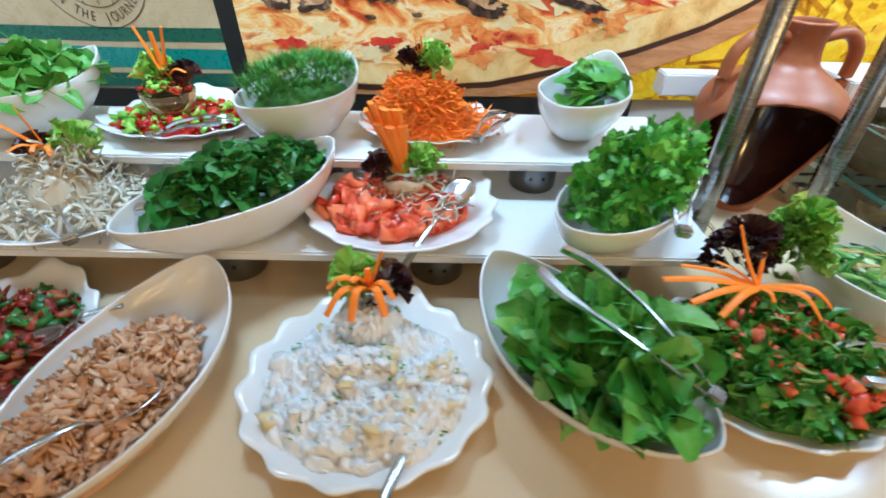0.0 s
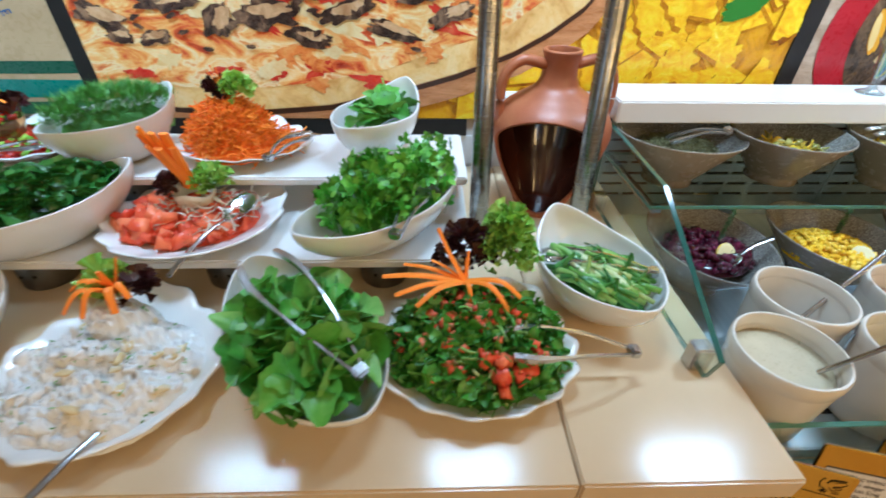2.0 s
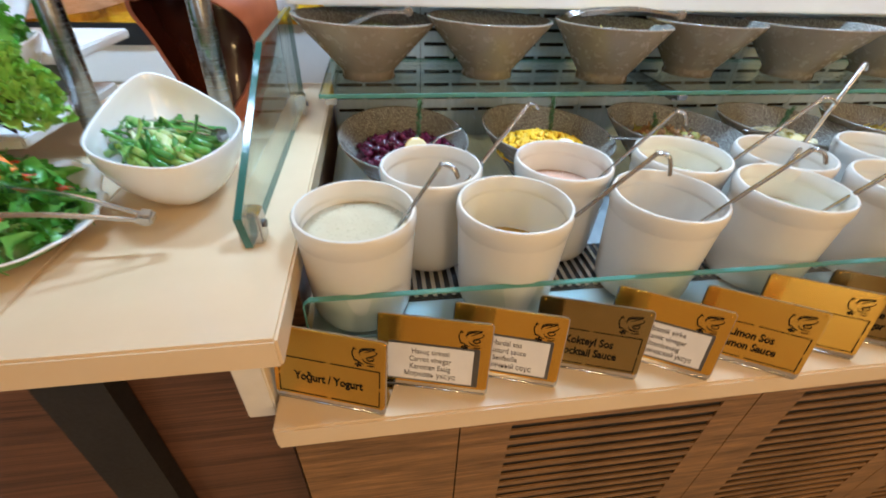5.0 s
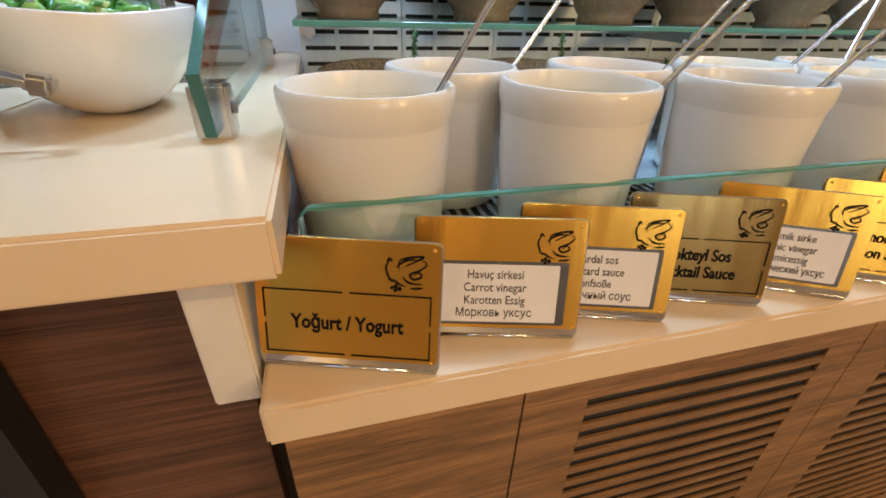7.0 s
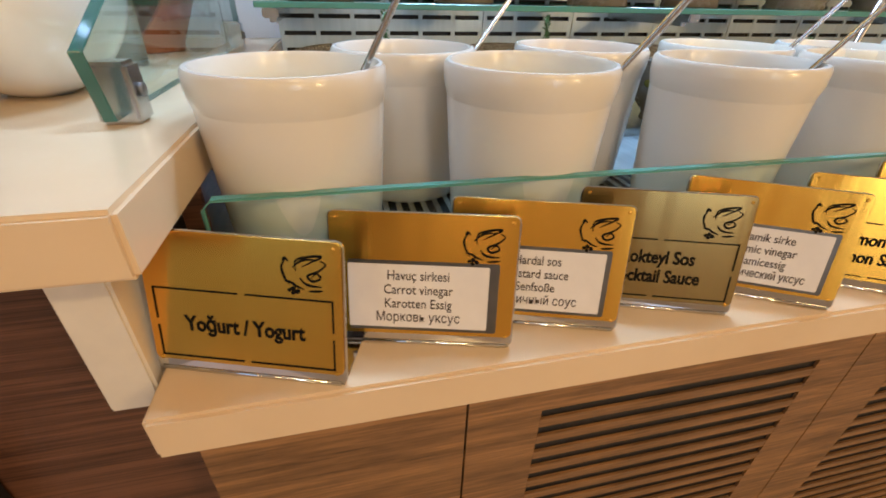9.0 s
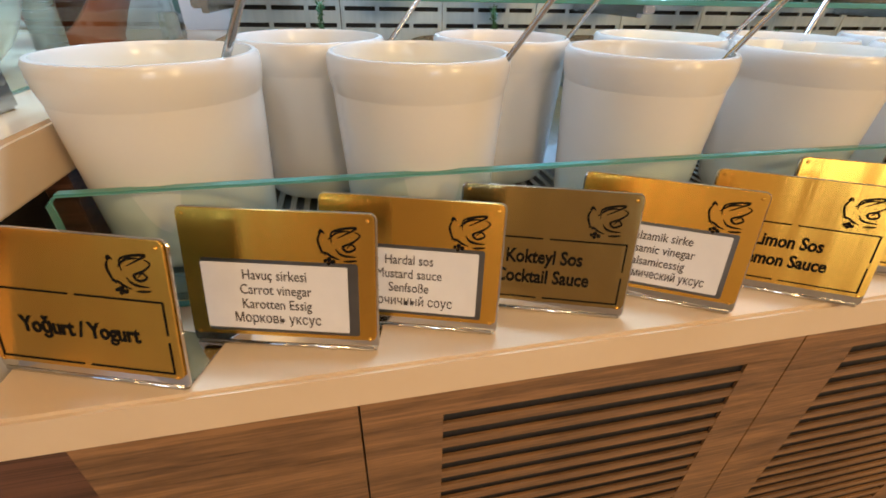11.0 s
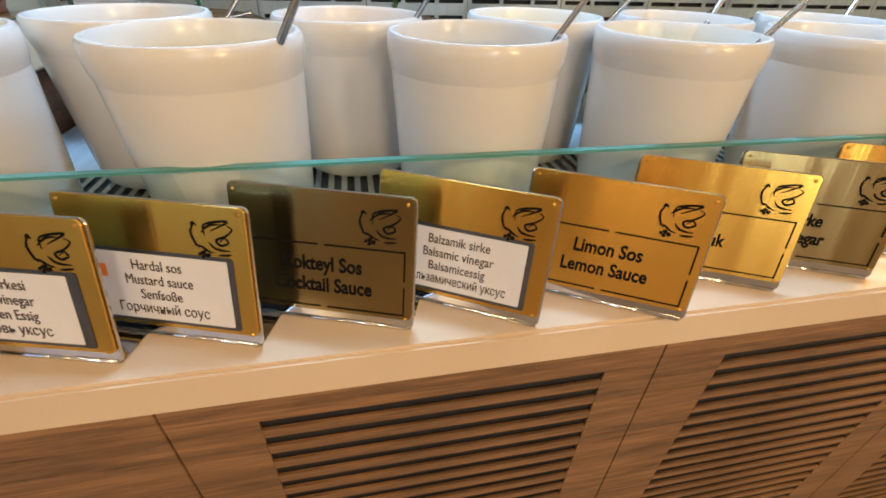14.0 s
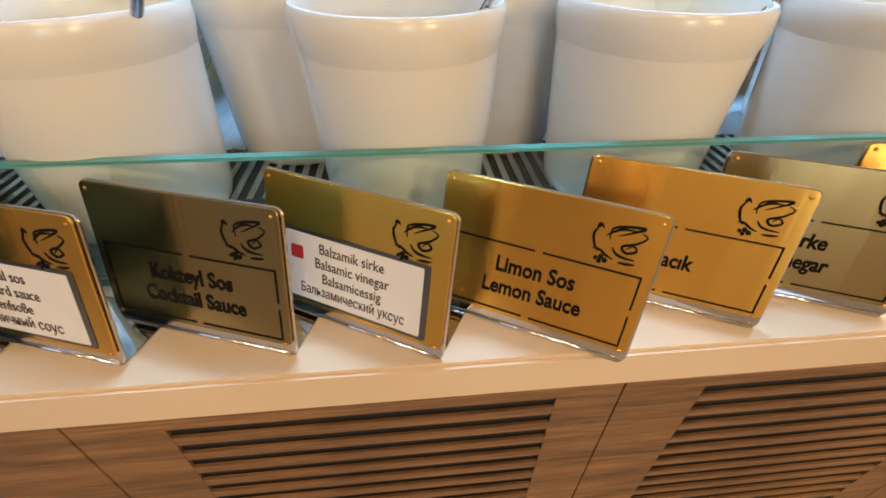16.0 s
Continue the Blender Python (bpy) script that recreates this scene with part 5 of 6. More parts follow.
def ruffle(seed):
    v, f = [], []
    for i in range(6):
        for k in range(13):
            u, s = i / 5, k / 12 - 0.5
            w = 0.03 * (0.25 + u)
            v.append((0.035 * u * (1 - 0.5 * s * s), w * s * 2 * 0.6, u * u * 0.006 * math.sin(11 * s + seed) + u * 0.004 * math.sin(23 * s + 2 * seed)))
    for i in range(5):
        for k in range(12):
            a = i * 13 + k
            f.append((a, a + 1, a + 14, a + 13))
    return np.array(v), f


RUFFLE = [ruffle(s) for s in range(5)]


def sticks(parent, x, y, z, pieces):
    """Carrot batons and ribbons fanned out of one spot: direction, length, bend."""
    for (dx, dy, dz), ln, bend, w in pieces:
        d = Vector((dx, dy, dz)).normalized()
        mid = Vector((x, y, z)) + d * ln * 0.55 + Vector((0, 0, bend * 0.5))
        end = Vector((x, y, z)) + d * ln + Vector((0, 0, -bend))
        v, f = tube_data(arc([(x, y, z), mid, end], 6), w * 1.2, 6, 0.45, lambda u: 1.0 - 0.35 * u)
        part("carrot_stick", mesh_from("carrot_stick", v, f, CARROT, smooth=False), None, parent, "bright orange cut carrot")


def garnish(label, x, y, z, greens, dark, pieces, spread=0.03, tall=1.0):
    t = thing("carrot_garnish", label, "garnish", pose(x, y, z))
    hp = Heap()
    gx, gy = greens
    curly(hp, gx, gy, 0.0, spread * 0.75, 0.022 * tall, 26, 0, 0.7)
    curly(hp, gx, gy, 0.01, spread * 0.7, 0.025 * tall, int(14 * tall * tall), 0, 0.6)
    part("lettuce_tuft", mesh_from("lettuce_tuft", np.concatenate(hp.v), hp.f, [LETTUCE], hp.i), None, t, "curly green lettuce tuft")
    hp = Heap()
    curly(hp, dark[0], dark[1], 0.0, spread * 0.65, 0.018 * tall, int(30 * tall), 0, 0.62)
    part("red_lettuce_tuft", mesh_from("red_lettuce_tuft", np.concatenate(hp.v), hp.f, [LOLLO], hp.i), None, t, "dark red lettuce tuft")
    sticks(t, 0, 0, 0.008, pieces)
    return t


R = random.Random(5)
fan = lambda n, up, ln, w: [((R.uniform(-0.45, 0.35), R.uniform(-0.3, 0.2), up), ln * R.uniform(0.75, 1.05), R.uniform(-0.002, 0.006), w) for _ in range(n)]
garnish("orange carrot sticks with lettuce crowning a tomato salad", -0.852, 0.448, 1.04, (0.032, 0.012), (-0.03, 0.0), [((-0.42, -0.15, 1), 0.11, 0, 0.01), ((-0.3, -0.2, 1), 0.12, 0, 0.011), ((-0.14, -0.25, 1), 0.11, 0, 0.011), ((0.0, -0.2, 1), 0.105, 0, 0.011), ((-0.3, -0.35, 1), 0.095, 0, 0.01), ((-0.1, -0.4, 1), 0.09, 0, 0.011), ((0.1, -0.3, 1), 0.085, 0, 0.01)])
part_ring = lathe_mesh("onion_cup", [(0.0001, 0.004), (0.018, 0.006), (0.03, 0.03), (0.034, 0.042), (0.0352, 0.042), (0.033, 0.028), (0.021, 0.002), (0.0001, 0.0)], ONION, 40, None, lambda p, a, f: (p[0], p[1], p[2] * (1 + 0.12 * math.sin(3 * a))))
tagged(part("onion_cup", part_ring, None, None, "", pose(-0.846, 0.445, 1.003)), "hollow pale onion holding carrot sticks", "garnish")
garnish("carrot curls and lettuce on the yogurt salad", -0.876, 0.232, 0.988, (-0.02, 0.014), (0.022, 0.012), [((-0.6, -0.6, 0.3), 0.065, 0.022, 0.0055), ((-0.2, -0.8, 0.4), 0.06, 0.026, 0.0055), ((0.4, -0.7, 0.4), 0.058, 0.024, 0.0055), ((0.1, -0.3, 1), 0.05, 0.0, 0.005), ((0.35, 0.1, 1), 0.06, 0, 0.004), ((-0.7, -0.2, 0.5), 0.058, 0.018, 0.005), ((-0.3, -0.4, 0.9), 0.05, 0.012, 0.005), ((0.6, -0.4, 0.5), 0.05, 0.02, 0.005)], 0.026)
garnish("carrot ribbon bow with lettuce on the tabbouleh", -0.386, 0.243, 0.993, (0.066, 0.055), (0.004, 0.055), [((-1, 0.05, 0.1), 0.12, 0.006, 0.0062), ((-0.95, -0.3, 0.1), 0.105, 0.008, 0.0055), ((-0.8, -0.55, 0.1), 0.085, 0.012, 0.005), ((-1, 0.3, 0.2), 0.095, 0.006, 0.0045), ((0.9, -0.35, 0.06), 0.095, 0.024, 0.0055), ((0.75, -0.6, 0.05), 0.078, 0.022, 0.005), ((-0.5, 0.35, 0.9), 0.085, -0.004, 0.0045), ((0.1, 0.5, 0.8), 0.045, 0.0, 0.003), ((-0.85, 0.4, 0.45), 0.06, 0.004, 0.003), ((0.2, -0.9, 0.0), 0.035, 0.012, 0.0034)], 0.05, 3.4)
garnish("carrot curls and dark lettuce on grated carrot", -0.822, 0.606, 1.156, (0.02, 0.012), (-0.018, 0.012), [((-0.3, 0, 1), 0.05, 0, 0.002), ((-0.05, -0.1, 1), 0.045, 0, 0.002), ((-0.5, 0, 0.9), 0.045, 0, 0.0018), ((0.1, 0, 1), 0.03, 0, 0.002)], 0.02)
garnish("carrot sticks and lettuce on chopped peppers", -1.262, 0.606, 1.122, (-0.02, 0.015), (0.02, 0.015), [((-0.3, 0, 1), 0.085, 0, 0.0045), ((0.0, 0, 1), 0.075, 0, 0.005), ((0.25, 0, 1), 0.085, 0, 0.0045), ((0.7, -0.3, 0.4), 0.06, 0.01, 0.003), ((-0.9, -0.2, 0.2), 0.06, 0.006, 0.003)], 0.03)
garnish("carrot curls and lettuce on pickled onions", -1.375, 0.44, 1.065, (0.03, 0.02), (-0.012, 0.01), [((-0.7, -0.2, 0.8), 0.07, 0, 0.004), ((-0.1, -0.1, 1), 0.07, 0, 0.003), ((0.5, -0.5, 0.3), 0.05, 0.01, 0.004), ((0.2, -0.6, 0.4), 0.05, 0.01, 0.004), ((-0.4, -0.6, 0.4), 0.05, 0.01, 0.004)], 0.03)


# ---------------------------------------------------------------- serving tools
def spoon(label, foot, tip, bowl_w=0.018, bowl_l=0.03, lift=0.006):
    """A serving spoon: foot is the centre of its bowl, tip the end of its handle."""
    a, b = Vector(foot), Vector(tip)
    d = (b - a)
    ln = d.length
    q = d.to_track_quat("X", "Z").to_matrix().to_4x4()
    t = thing("serving_spoon", label, "spoon", Matrix.Translation(a) @ q)
    v, f, n, m = [], [], 20, 6
    for sh, flip in ((0.0, 1), (0.0012, -1)):
        o = len(v)
        for j in range(m + 1):
            r = j / m
            for k in range(n):
                th = 2 * math.pi * k / n
                v.append((bowl_l * r * math.cos(th), bowl_w * r * math.sin(th), -0.007 * (1 - r * r) - sh * (1 - 0.3 * r)))
        for j in range(m):
            for k in range(n):
                w = (o + j * n + k, o + j * n + (k + 1) % n, o + (j + 1) * n + (k + 1) % n, o + (j + 1) * n + k)
                f.append(w if flip > 0 else w[::-1])
    o = (m + 1) * n
    f += [(m * n + k, m * n + (k + 1) % n, o + m * n + (k + 1) % n, o + m * n + k) for k in range(n)]
    part("spoon_bowl", mesh_from("spoon_bowl", v, f, CHROME), None, t)
    hv, hf = tube_data(arc([(bowl_l * 0.95, 0, 0), (bowl_l + 0.02, 0, lift), (ln * 0.6, 0, lift * 1.2), (ln, 0, 0)], 6), 0.0048, 8, 0.35, lambda u: 0.6 + 0.7 * u)
    part("handle", mesh_from("handle", hv, hf, CHROME), None, t)
    return t


def tongs(label, joint, tips, width=0.013, spread=0.03, fork=False, lift=0.008):
    """Sprung serving tongs: two flat arms bent from one strip at the joint, with spoon or fork ends."""
    a, b = Vector(joint), Vector(tips)
    ln = (b - a).length
    q = (b - a).to_track_quat("X", "Z").to_matrix().to_4x4()
    t = thing("serving_tongs", label, "tongs", Matrix.Translation(a) @ q)
    for s in (-1, 1):
        pts = arc([(0.0, s * 0.004, 0), (0.012, s * 0.007, 0), (ln * 0.45, s * spread * 0.42, lift), (ln * 0.8, s * spread * 0.55, lift * 0.4), (ln, s * spread * 0.42, -0.002)], 6)
        v, f = [], []
        for i, p in enumerate(pts):
            u = i / (len(pts) - 1)
            w = width * (0.62 if u < 0.62 else 0.62 + 0.95 * math.sin((u - 0.62) / 0.38 * math.pi * 0.75))
            for sy, sz in ((-1, -1), (1, -1), (1, 1), (-1, 1)):
                v.append((p.x, p.y + sy * w * 0.22, p.z + sz * (0.0008 + w * 0.16)))
        for i in range(len(pts) - 1):
            for k in range(4):
                f.append((i * 4 + k, i * 4 + (k + 1) % 4, (i + 1) * 4 + (k + 1) % 4, (i + 1) * 4 + k))
        n = (len(pts) - 1) * 4
        f += [(3, 2, 1, 0), (n, n + 1, n + 2, n + 3)]
        arm = part("arm", mesh_from("arm", v, f, CHROME, smooth=False), None, t, "springy steel arm")
        if fork:
            for k in (-1.5, -0.5, 0.5, 1.5):
                tv, tf = tube_data([(ln - 0.012, s * spread * 0.42 + k * 0.0035, 0), (ln + 0.012, s * spread * 0.42 + k * 0.0042, -0.003), (ln + 0.022, s * spread * 0.42 + k * 0.0042, -0.008)], 0.0013, 6)
                part("tine", mesh_from("tine", tv, tf, CHROME), None, arm)
    part("spring_end", box(-0.004, 0.012, -0.0095, 0.0095, -0.007, 0.007, 0.003), CHROME, t, "bent sprung end")
    return t


tongs("steel serving tongs resting on the rocket leaves", (-0.515, 0.085, 0.998), (-0.662, 0.222, 1.062), 0.013, 0.06)
tongs("steel serving tongs resting on the tabbouleh", (-0.152, 0.158, 0.945), (-0.335, 0.14, 0.985), spread=0.05)
tongs("steel fork tongs lying across the spring onions", (-0.092, 0.268, 0.995), (-0.235, 0.33, 0.985), spread=0.03, fork=True)
tongs("steel tongs lying in the parsley bowl", (-0.487, 0.275, 1.06), (-0.45, 0.395, 1.065), spread=0.026)
tongs("steel fork tongs lying on the grated carrot plate", (-0.733, 0.505, 1.075), (-0.68, 0.585, 1.09), spread=0.03, fork=True)
tongs("steel tongs resting in the mint bowl", (-0.47, 0.61, 1.118), (-0.55, 0.6, 1.1), spread=0.026, fork=True)
tongs("steel tongs standing in the dill bowl", (-1.065, 0.56, 1.14), (-1.03, 0.62, 1.105), spread=0.022)
tongs("steel tongs lying by the chopped peppers", (-1.265, 0.505, 1.068), (-1.17, 0.56, 1.08), spread=0.03, fork=True)
tongs("steel tongs lying on the watercress bowl rim", (-1.185, 0.32, 1.05), (-1.04, 0.38, 1.05), spread=0.024)
tongs("steel tongs lying on the pickled onion plate", (-1.29, 0.31, 1.005), (-1.37, 0.37, 1.015), spread=0.03)
tongs("steel tongs lying across the bowl of dried herbs", (0.175, 0.6, 1.095), (0.06, 0.61, 1.07), spread=0.026)
tongs("steel fork tongs lying across the bowl of lemon slices", (0.69, 0.56, 1.1), (0.5, 0.6, 1.098), spread=0.034, fork=True)
spoon("steel serving spoon lying on the tuna", (-1.112, 0.1, 0.962), (-1.215, -0.03, 0.975), 0.023, 0.036)
spoon("steel serving spoon on the yogurt salad plate", (-0.80, 0.13, 0.918), (-0.852, -0.03, 0.935))
spoon("steel serving spoon standing against the tomato salad", (-0.763, 0.418, 1.026), (-0.842, 0.29, 0.974), 0.027, 0.036)
spoon("steel serving spoon in the red pepper salad", (-1.28, 0.19, 0.945), (-1.2, 0.24, 0.955))
spoon("steel spoon resting in the diced beetroot", (0.17, 0.44, 0.885), (0.255, 0.46, 0.925), 0.015, 0.024)
spoon("steel spoon resting in the marinated mushrooms", (0.70, 0.45, 0.878), (0.535, 0.435, 0.91), 0.015, 0.024)
spoon("steel spoon resting in the pickled onions", (0.96, 0.45, 0.88), (0.80, 0.42, 0.925), 0.015, 0.024)


# ---------------------------------------------------------------- printed wall panels and the things on the ledge
PY = WALL_Y - 0.006


def printed(name, outline, material, parent, layer, label=""):
    """A flat printed shape on a wall panel, from its outline in x and z."""
    y = PY - 0.0008 * layer
    me = mesh_from(name, [(x, y, z) for x, z in outline], [tuple(range(len(outline)))[::-1]], material, smooth=False)
    return part(name, me, None, parent, label)


def wobbly(cx, cz, rx, rz, turn=0.0, rough=0.25, n=28, seed=0):
    pts = []
    for k in range(n):
        a = 2 * math.pi * k / n
        r = 1 + rough * noise.noise(Vector((2 * math.cos(a), 2 * math.sin(a), seed * 3.7))) + 0.4 * rough * noise.noise(Vector((6 * math.cos(a), 6 * math.sin(a), seed * 1.9)))
        x, z = rx * r * math.cos(a), rz * r * math.sin(a)
        pts.append((cx + x * math.cos(turn) - z * math.sin(turn), cz + x * math.sin(turn) + z * math.cos(turn)))
    return pts


def band(line, width):
    """A curved stripe round a line of (x, z)."""
    up = [(x, z + width / 2) for x, z in line]
    return up + [(x, z - width / 2) for x, z in reversed(line)]


def print_ink(name, stops, scale, stretch=(1, 1, 1), detail=6.0, warp=1.5):
    m = mottled(name, stops, scale, 0.28, 0.0, 0.001, stretch, detail=detail, spread=0.05)
    for n in m.node_tree.nodes:
        if n.type == "TEX_NOISE":
            n.inputs["Distortion"].default_value = warp
    return m


CHEESE = print_ink("pizza_print", [(0.3, (0.36, 0.03, 0.015)), (0.39, (0.72, 0.13, 0.035)), (0.46, (0.88, 0.4, 0.1)), (0.52, (0.93, 0.62, 0.24)), (0.58, (0.94, 0.8, 0.48)), (0.64, (0.86, 0.4, 0.12)), (0.72, (0.5, 0.03, 0.02))], 8.5, (1, 1, 2.0))
CRUST = print_ink("crust_print", [(0.3, (0.66, 0.33, 0.08)), (0.5, (0.88, 0.6, 0.22)), (0.72, (0.92, 0.74, 0.4))], 9)
BOARD = print_ink("wooden_board_print", [(0.3, (0.4, 0.16, 0.05)), (0.6, (0.62, 0.3, 0.13)), (0.8, (0.7, 0.4, 0.2))], 5, (1, 1, 6))
SHROOM = print_ink("mushroom_print", [(0.35, (0.02, 0.012, 0.012)), (0.5, (0.07, 0.04, 0.03)), (0.68, (0.35, 0.22, 0.13))], 22)
FLESH = print_ink("mushroom_flesh_print", [(0.3, (0.4, 0.2, 0.08)), (0.55, (0.68, 0.46, 0.25)), (0.8, (0.8, 0.66, 0.46))], 18)
REDS = print_ink("tomato_print", [(0.3, (0.5, 0.02, 0.015)), (0.55, (0.68, 0.06, 0.03)), (0.8, (0.78, 0.3, 0.12))], 16)
ORANGES = print_ink("sauce_print", [(0.3, (0.62, 0.1, 0.025)), (0.5, (0.82, 0.28, 0.06)), (0.75, (0.92, 0.56, 0.2))], 20)
SHADE = print_ink("pasta_gap_print", [(0.3, (0.22, 0.05, 0.002)), (0.5, (0.5, 0.19, 0.004)), (0.75, (0.66, 0.3, 0.006))], 12)
PALE = print_ink("melted_cheese_print", [(0.3, (0.8, 0.55, 0.2)), (0.55, (0.86, 0.74, 0.42)), (0.8, (0.87, 0.8, 0.6))], 14)
PASTA = [print_ink("pasta_print", [(0.3, (0.8, 0.34, 0.004)), (0.46, (0.92, 0.54, 0.006)), (0.6, (0.96, 0.7, 0.02)), (0.78, (0.96, 0.82, 0.2))], s, (1, 1, 1.4)) for s in (16, 24)]
PASTA_DARK = print_ink("pasta_shade_print", [(0.3, (0.3, 0.09, 0.003)), (0.5, (0.72, 0.34, 0.006)), (0.75, (0.85, 0.5, 0.01))], 14)
SAND = print_ink("sand_print", [(0.3, (0.5, 0.38, 0.22)), (0.6, (0.6, 0.48, 0.3)), (0.8, (0.66, 0.55, 0.37))], 5)
TEAL = print_ink("teal_print", [(0.3, (0.01, 0.2, 0.17)), (0.7, (0.02, 0.27, 0.23))], 8)
GREEN_D = print_ink("dark_green_print", [(0.3, (0.015, 0.1, 0.065)), (0.7, (0.03, 0.14, 0.09))], 8)
STAMP = shader("stamp_ink", (0.09, 0.075, 0.05), 0.4)
BLUE = shader("blue_print", (0.03, 0.16, 0.45), 0.35)
TABLEP = print_ink("table_wood_print", [(0.3, (0.4, 0.28, 0.19)), (0.55, (0.55, 0.42, 0.3)), (0.8, (0.66, 0.53, 0.4))], 6, (1, 1, 5))
REDPLATE = print_ink("red_plate_print", [(0.3, (0.38, 0.01, 0.02)), (0.7, (0.55, 0.025, 0.04))], 6)
PINKPLATE = print_ink("pink_rim_print", [(0.3, (0.6, 0.08, 0.16)), (0.7, (0.7, 0.16, 0.24))], 6)
STEW = print_ink("dark_stew_print", [(0.35, (0.02, 0.014, 0.01)), (0.5, (0.09, 0.06, 0.04)), (0.65, (0.2, 0.12, 0.06)), (0.8, (0.5, 0.42, 0.34))], 16)
MEAT = print_ink("meatball_print", [(0.3, (0.09, 0.03, 0.02)), (0.6, (0.28, 0.13, 0.1)), (0.8, (0.42, 0.24, 0.19))], 45)

prng = random.Random(11)
# a sandy panel with green waves and a round stamp
p1 = thing("wall_panel", "printed sand and green wall panel with a round stamp", "poster", pose(0, 0, 0))
part("board", box(-2.3, -1.262, PY, WALL_Y - 0.001, 1.035, 1.78), SAND, p1, "sand coloured printed board")
xs = [-2.3 + 1.038 * k / 24 for k in range(25)]
wave = lambda z, s: [(x, z + 0.03 * ((x + 1.45) * 0.9) ** 2 + s * 0.06 * (x + 1.4)) for x in xs]
printed("wave", band(wave(1.146, 0.1), 0.028), GREEN_D, p1, 1, "dark green printed wave")
printed("wave", band(wave(1.098, -0.1), 0.042), TEAL, p1, 1, "teal printed wave")
printed("wave", [(x, max(z, 1.036)) for x, z in band(wave(1.052, 0.15), 0.03)], GREEN_D, p1, 1, "dark green printed wave")
cx, cz = -1.5, 1.27
for r, w in ((0.115, 0.0022), (0.075, 0.002)):
    ringo = [(cx + r * math.cos(a * math.pi / 32), cz + r * math.sin(a * math.pi / 32)) for a in range(65)]
    inner = [(cx + (r - w) * math.cos(a * math.pi / 32), cz + (r - w) * math.sin(a * math.pi / 32)) for a in range(65)]
    me = mesh_from("stamp_ring", [(x, PY - 0.0008, z) for x, z in ringo + inner], [(k, 65 + k, 66 + k, k + 1) for k in range(64)], STAMP, smooth=False)
    part("stamp_ring", me, None, p1, "thin dark stamp ring")
for k in (-1, 0, 1):
    printed("stamp_line", band([(cx - 0.07 * math.cos(k * 0.5), cz + 0.035 * k), (cx, cz + 0.035 * k - 0.008), (cx + 0.07 * math.cos(k * 0.5), cz + 0.035 * k)], 0.002), STAMP, p1, 1)
    printed("stamp_line", [(cx + 0.03 * k - 0.001, cz - 0.07), (cx + 0.03 * k + 0.001, cz - 0.07), (cx + 0.045 * k + 0.001, cz + 0.07), (cx + 0.045 * k - 0.001, cz + 0.07)], STAMP, p1, 1)
for i, ch in enumerate("JOIN THE JOURNEY"):
    a = radians(-168 + 9.2 * i)
    if ch != " ":
        lettering(ch, 0.027, STAMP, p1, Matrix.Translation((cx + 0.094 * math.cos(a), PY - 0.001, cz + 0.094 * math.sin(a))) @ pose(0, 0, 0, 90, 0, 0) @ pose(0, 0, 0, 0, 0, math.degrees(a) + 90), squeeze=0.7)
for i, ch in enumerate("NE"):
    lettering(ch, 0.034, BLUE, p1, Matrix.Translation((cx + 0.145 - 0.004 * i, PY - 0.001, cz + 0.02 - 0.03 * i)) @ pose(0, 0, 0, 90, 0, 0) @ pose(0, 0, 0, 0, 0, -75), squeeze=0.7)

# black frame strips between the panels
fr = thing("panel_frame", "black strips framing the printed wall panels", "frame", pose(0, 0, 0))
for x0, x1 in ((-1.261, -1.22), (0.424, 0.468)):
    part("strip", box(x0, x1, PY - 0.004, WALL_Y - 0.001, 1.03, 1.78, 0.001), BLACK, fr, "black upright strip")
part("strip", box(-2.3, -0.34, PY - 0.004, WALL_Y - 0.001, 0.985, 1.029, 0.001), BLACK, fr, "black lower strip")
part("skirting", box(-2.3, -0.3, PY + 0.001, WALL_Y - 0.001, 0.905, 0.984), CEIL, fr, "pale strip behind the shelves")

# pizza and pasta
p2 = thing("wall_panel", "printed wall panel with a large pizza and bow-tie pasta", "poster", pose(0, 0, 0))
part("board", box(-1.219, 0.423, PY, WALL_Y - 0.001, 1.03, 1.78), PASTA_DARK, p2, "glossy printed food photo")
# pasta bow ties
def bow(cx, cz, s, turn):
    pts = []
    for k in range(9):
        pts.append((s * (0.94 + 0.09 * (k % 2) - 0.12 * abs(k - 4) / 4), s * (-0.68 + 1.36 * k / 8)))
    pts += [(s * 0.12, s * 0.16), ]
    left = [(-x, -z) for x, z in pts]
    return [(cx + x * math.cos(turn) - z * math.sin(turn), cz + x * math.sin(turn) + z * math.cos(turn)) for x, z in pts + left]


def bow_fold(cx, cz, s, turn, side):
    """The pinched crease running out from the middle of a bow."""
    pts = [(0.0, 0.07), (side * 0.3, 0.1), (side * 0.55, 0.05), (side * 0.32, -0.03), (0.0, -0.08)]
    return [(cx + s * (x * math.cos(turn) - z * math.sin(turn)), cz + s * (x * math.sin(turn) + z * math.cos(turn))) for x, z in (pts if side > 0 else pts[::-1])]


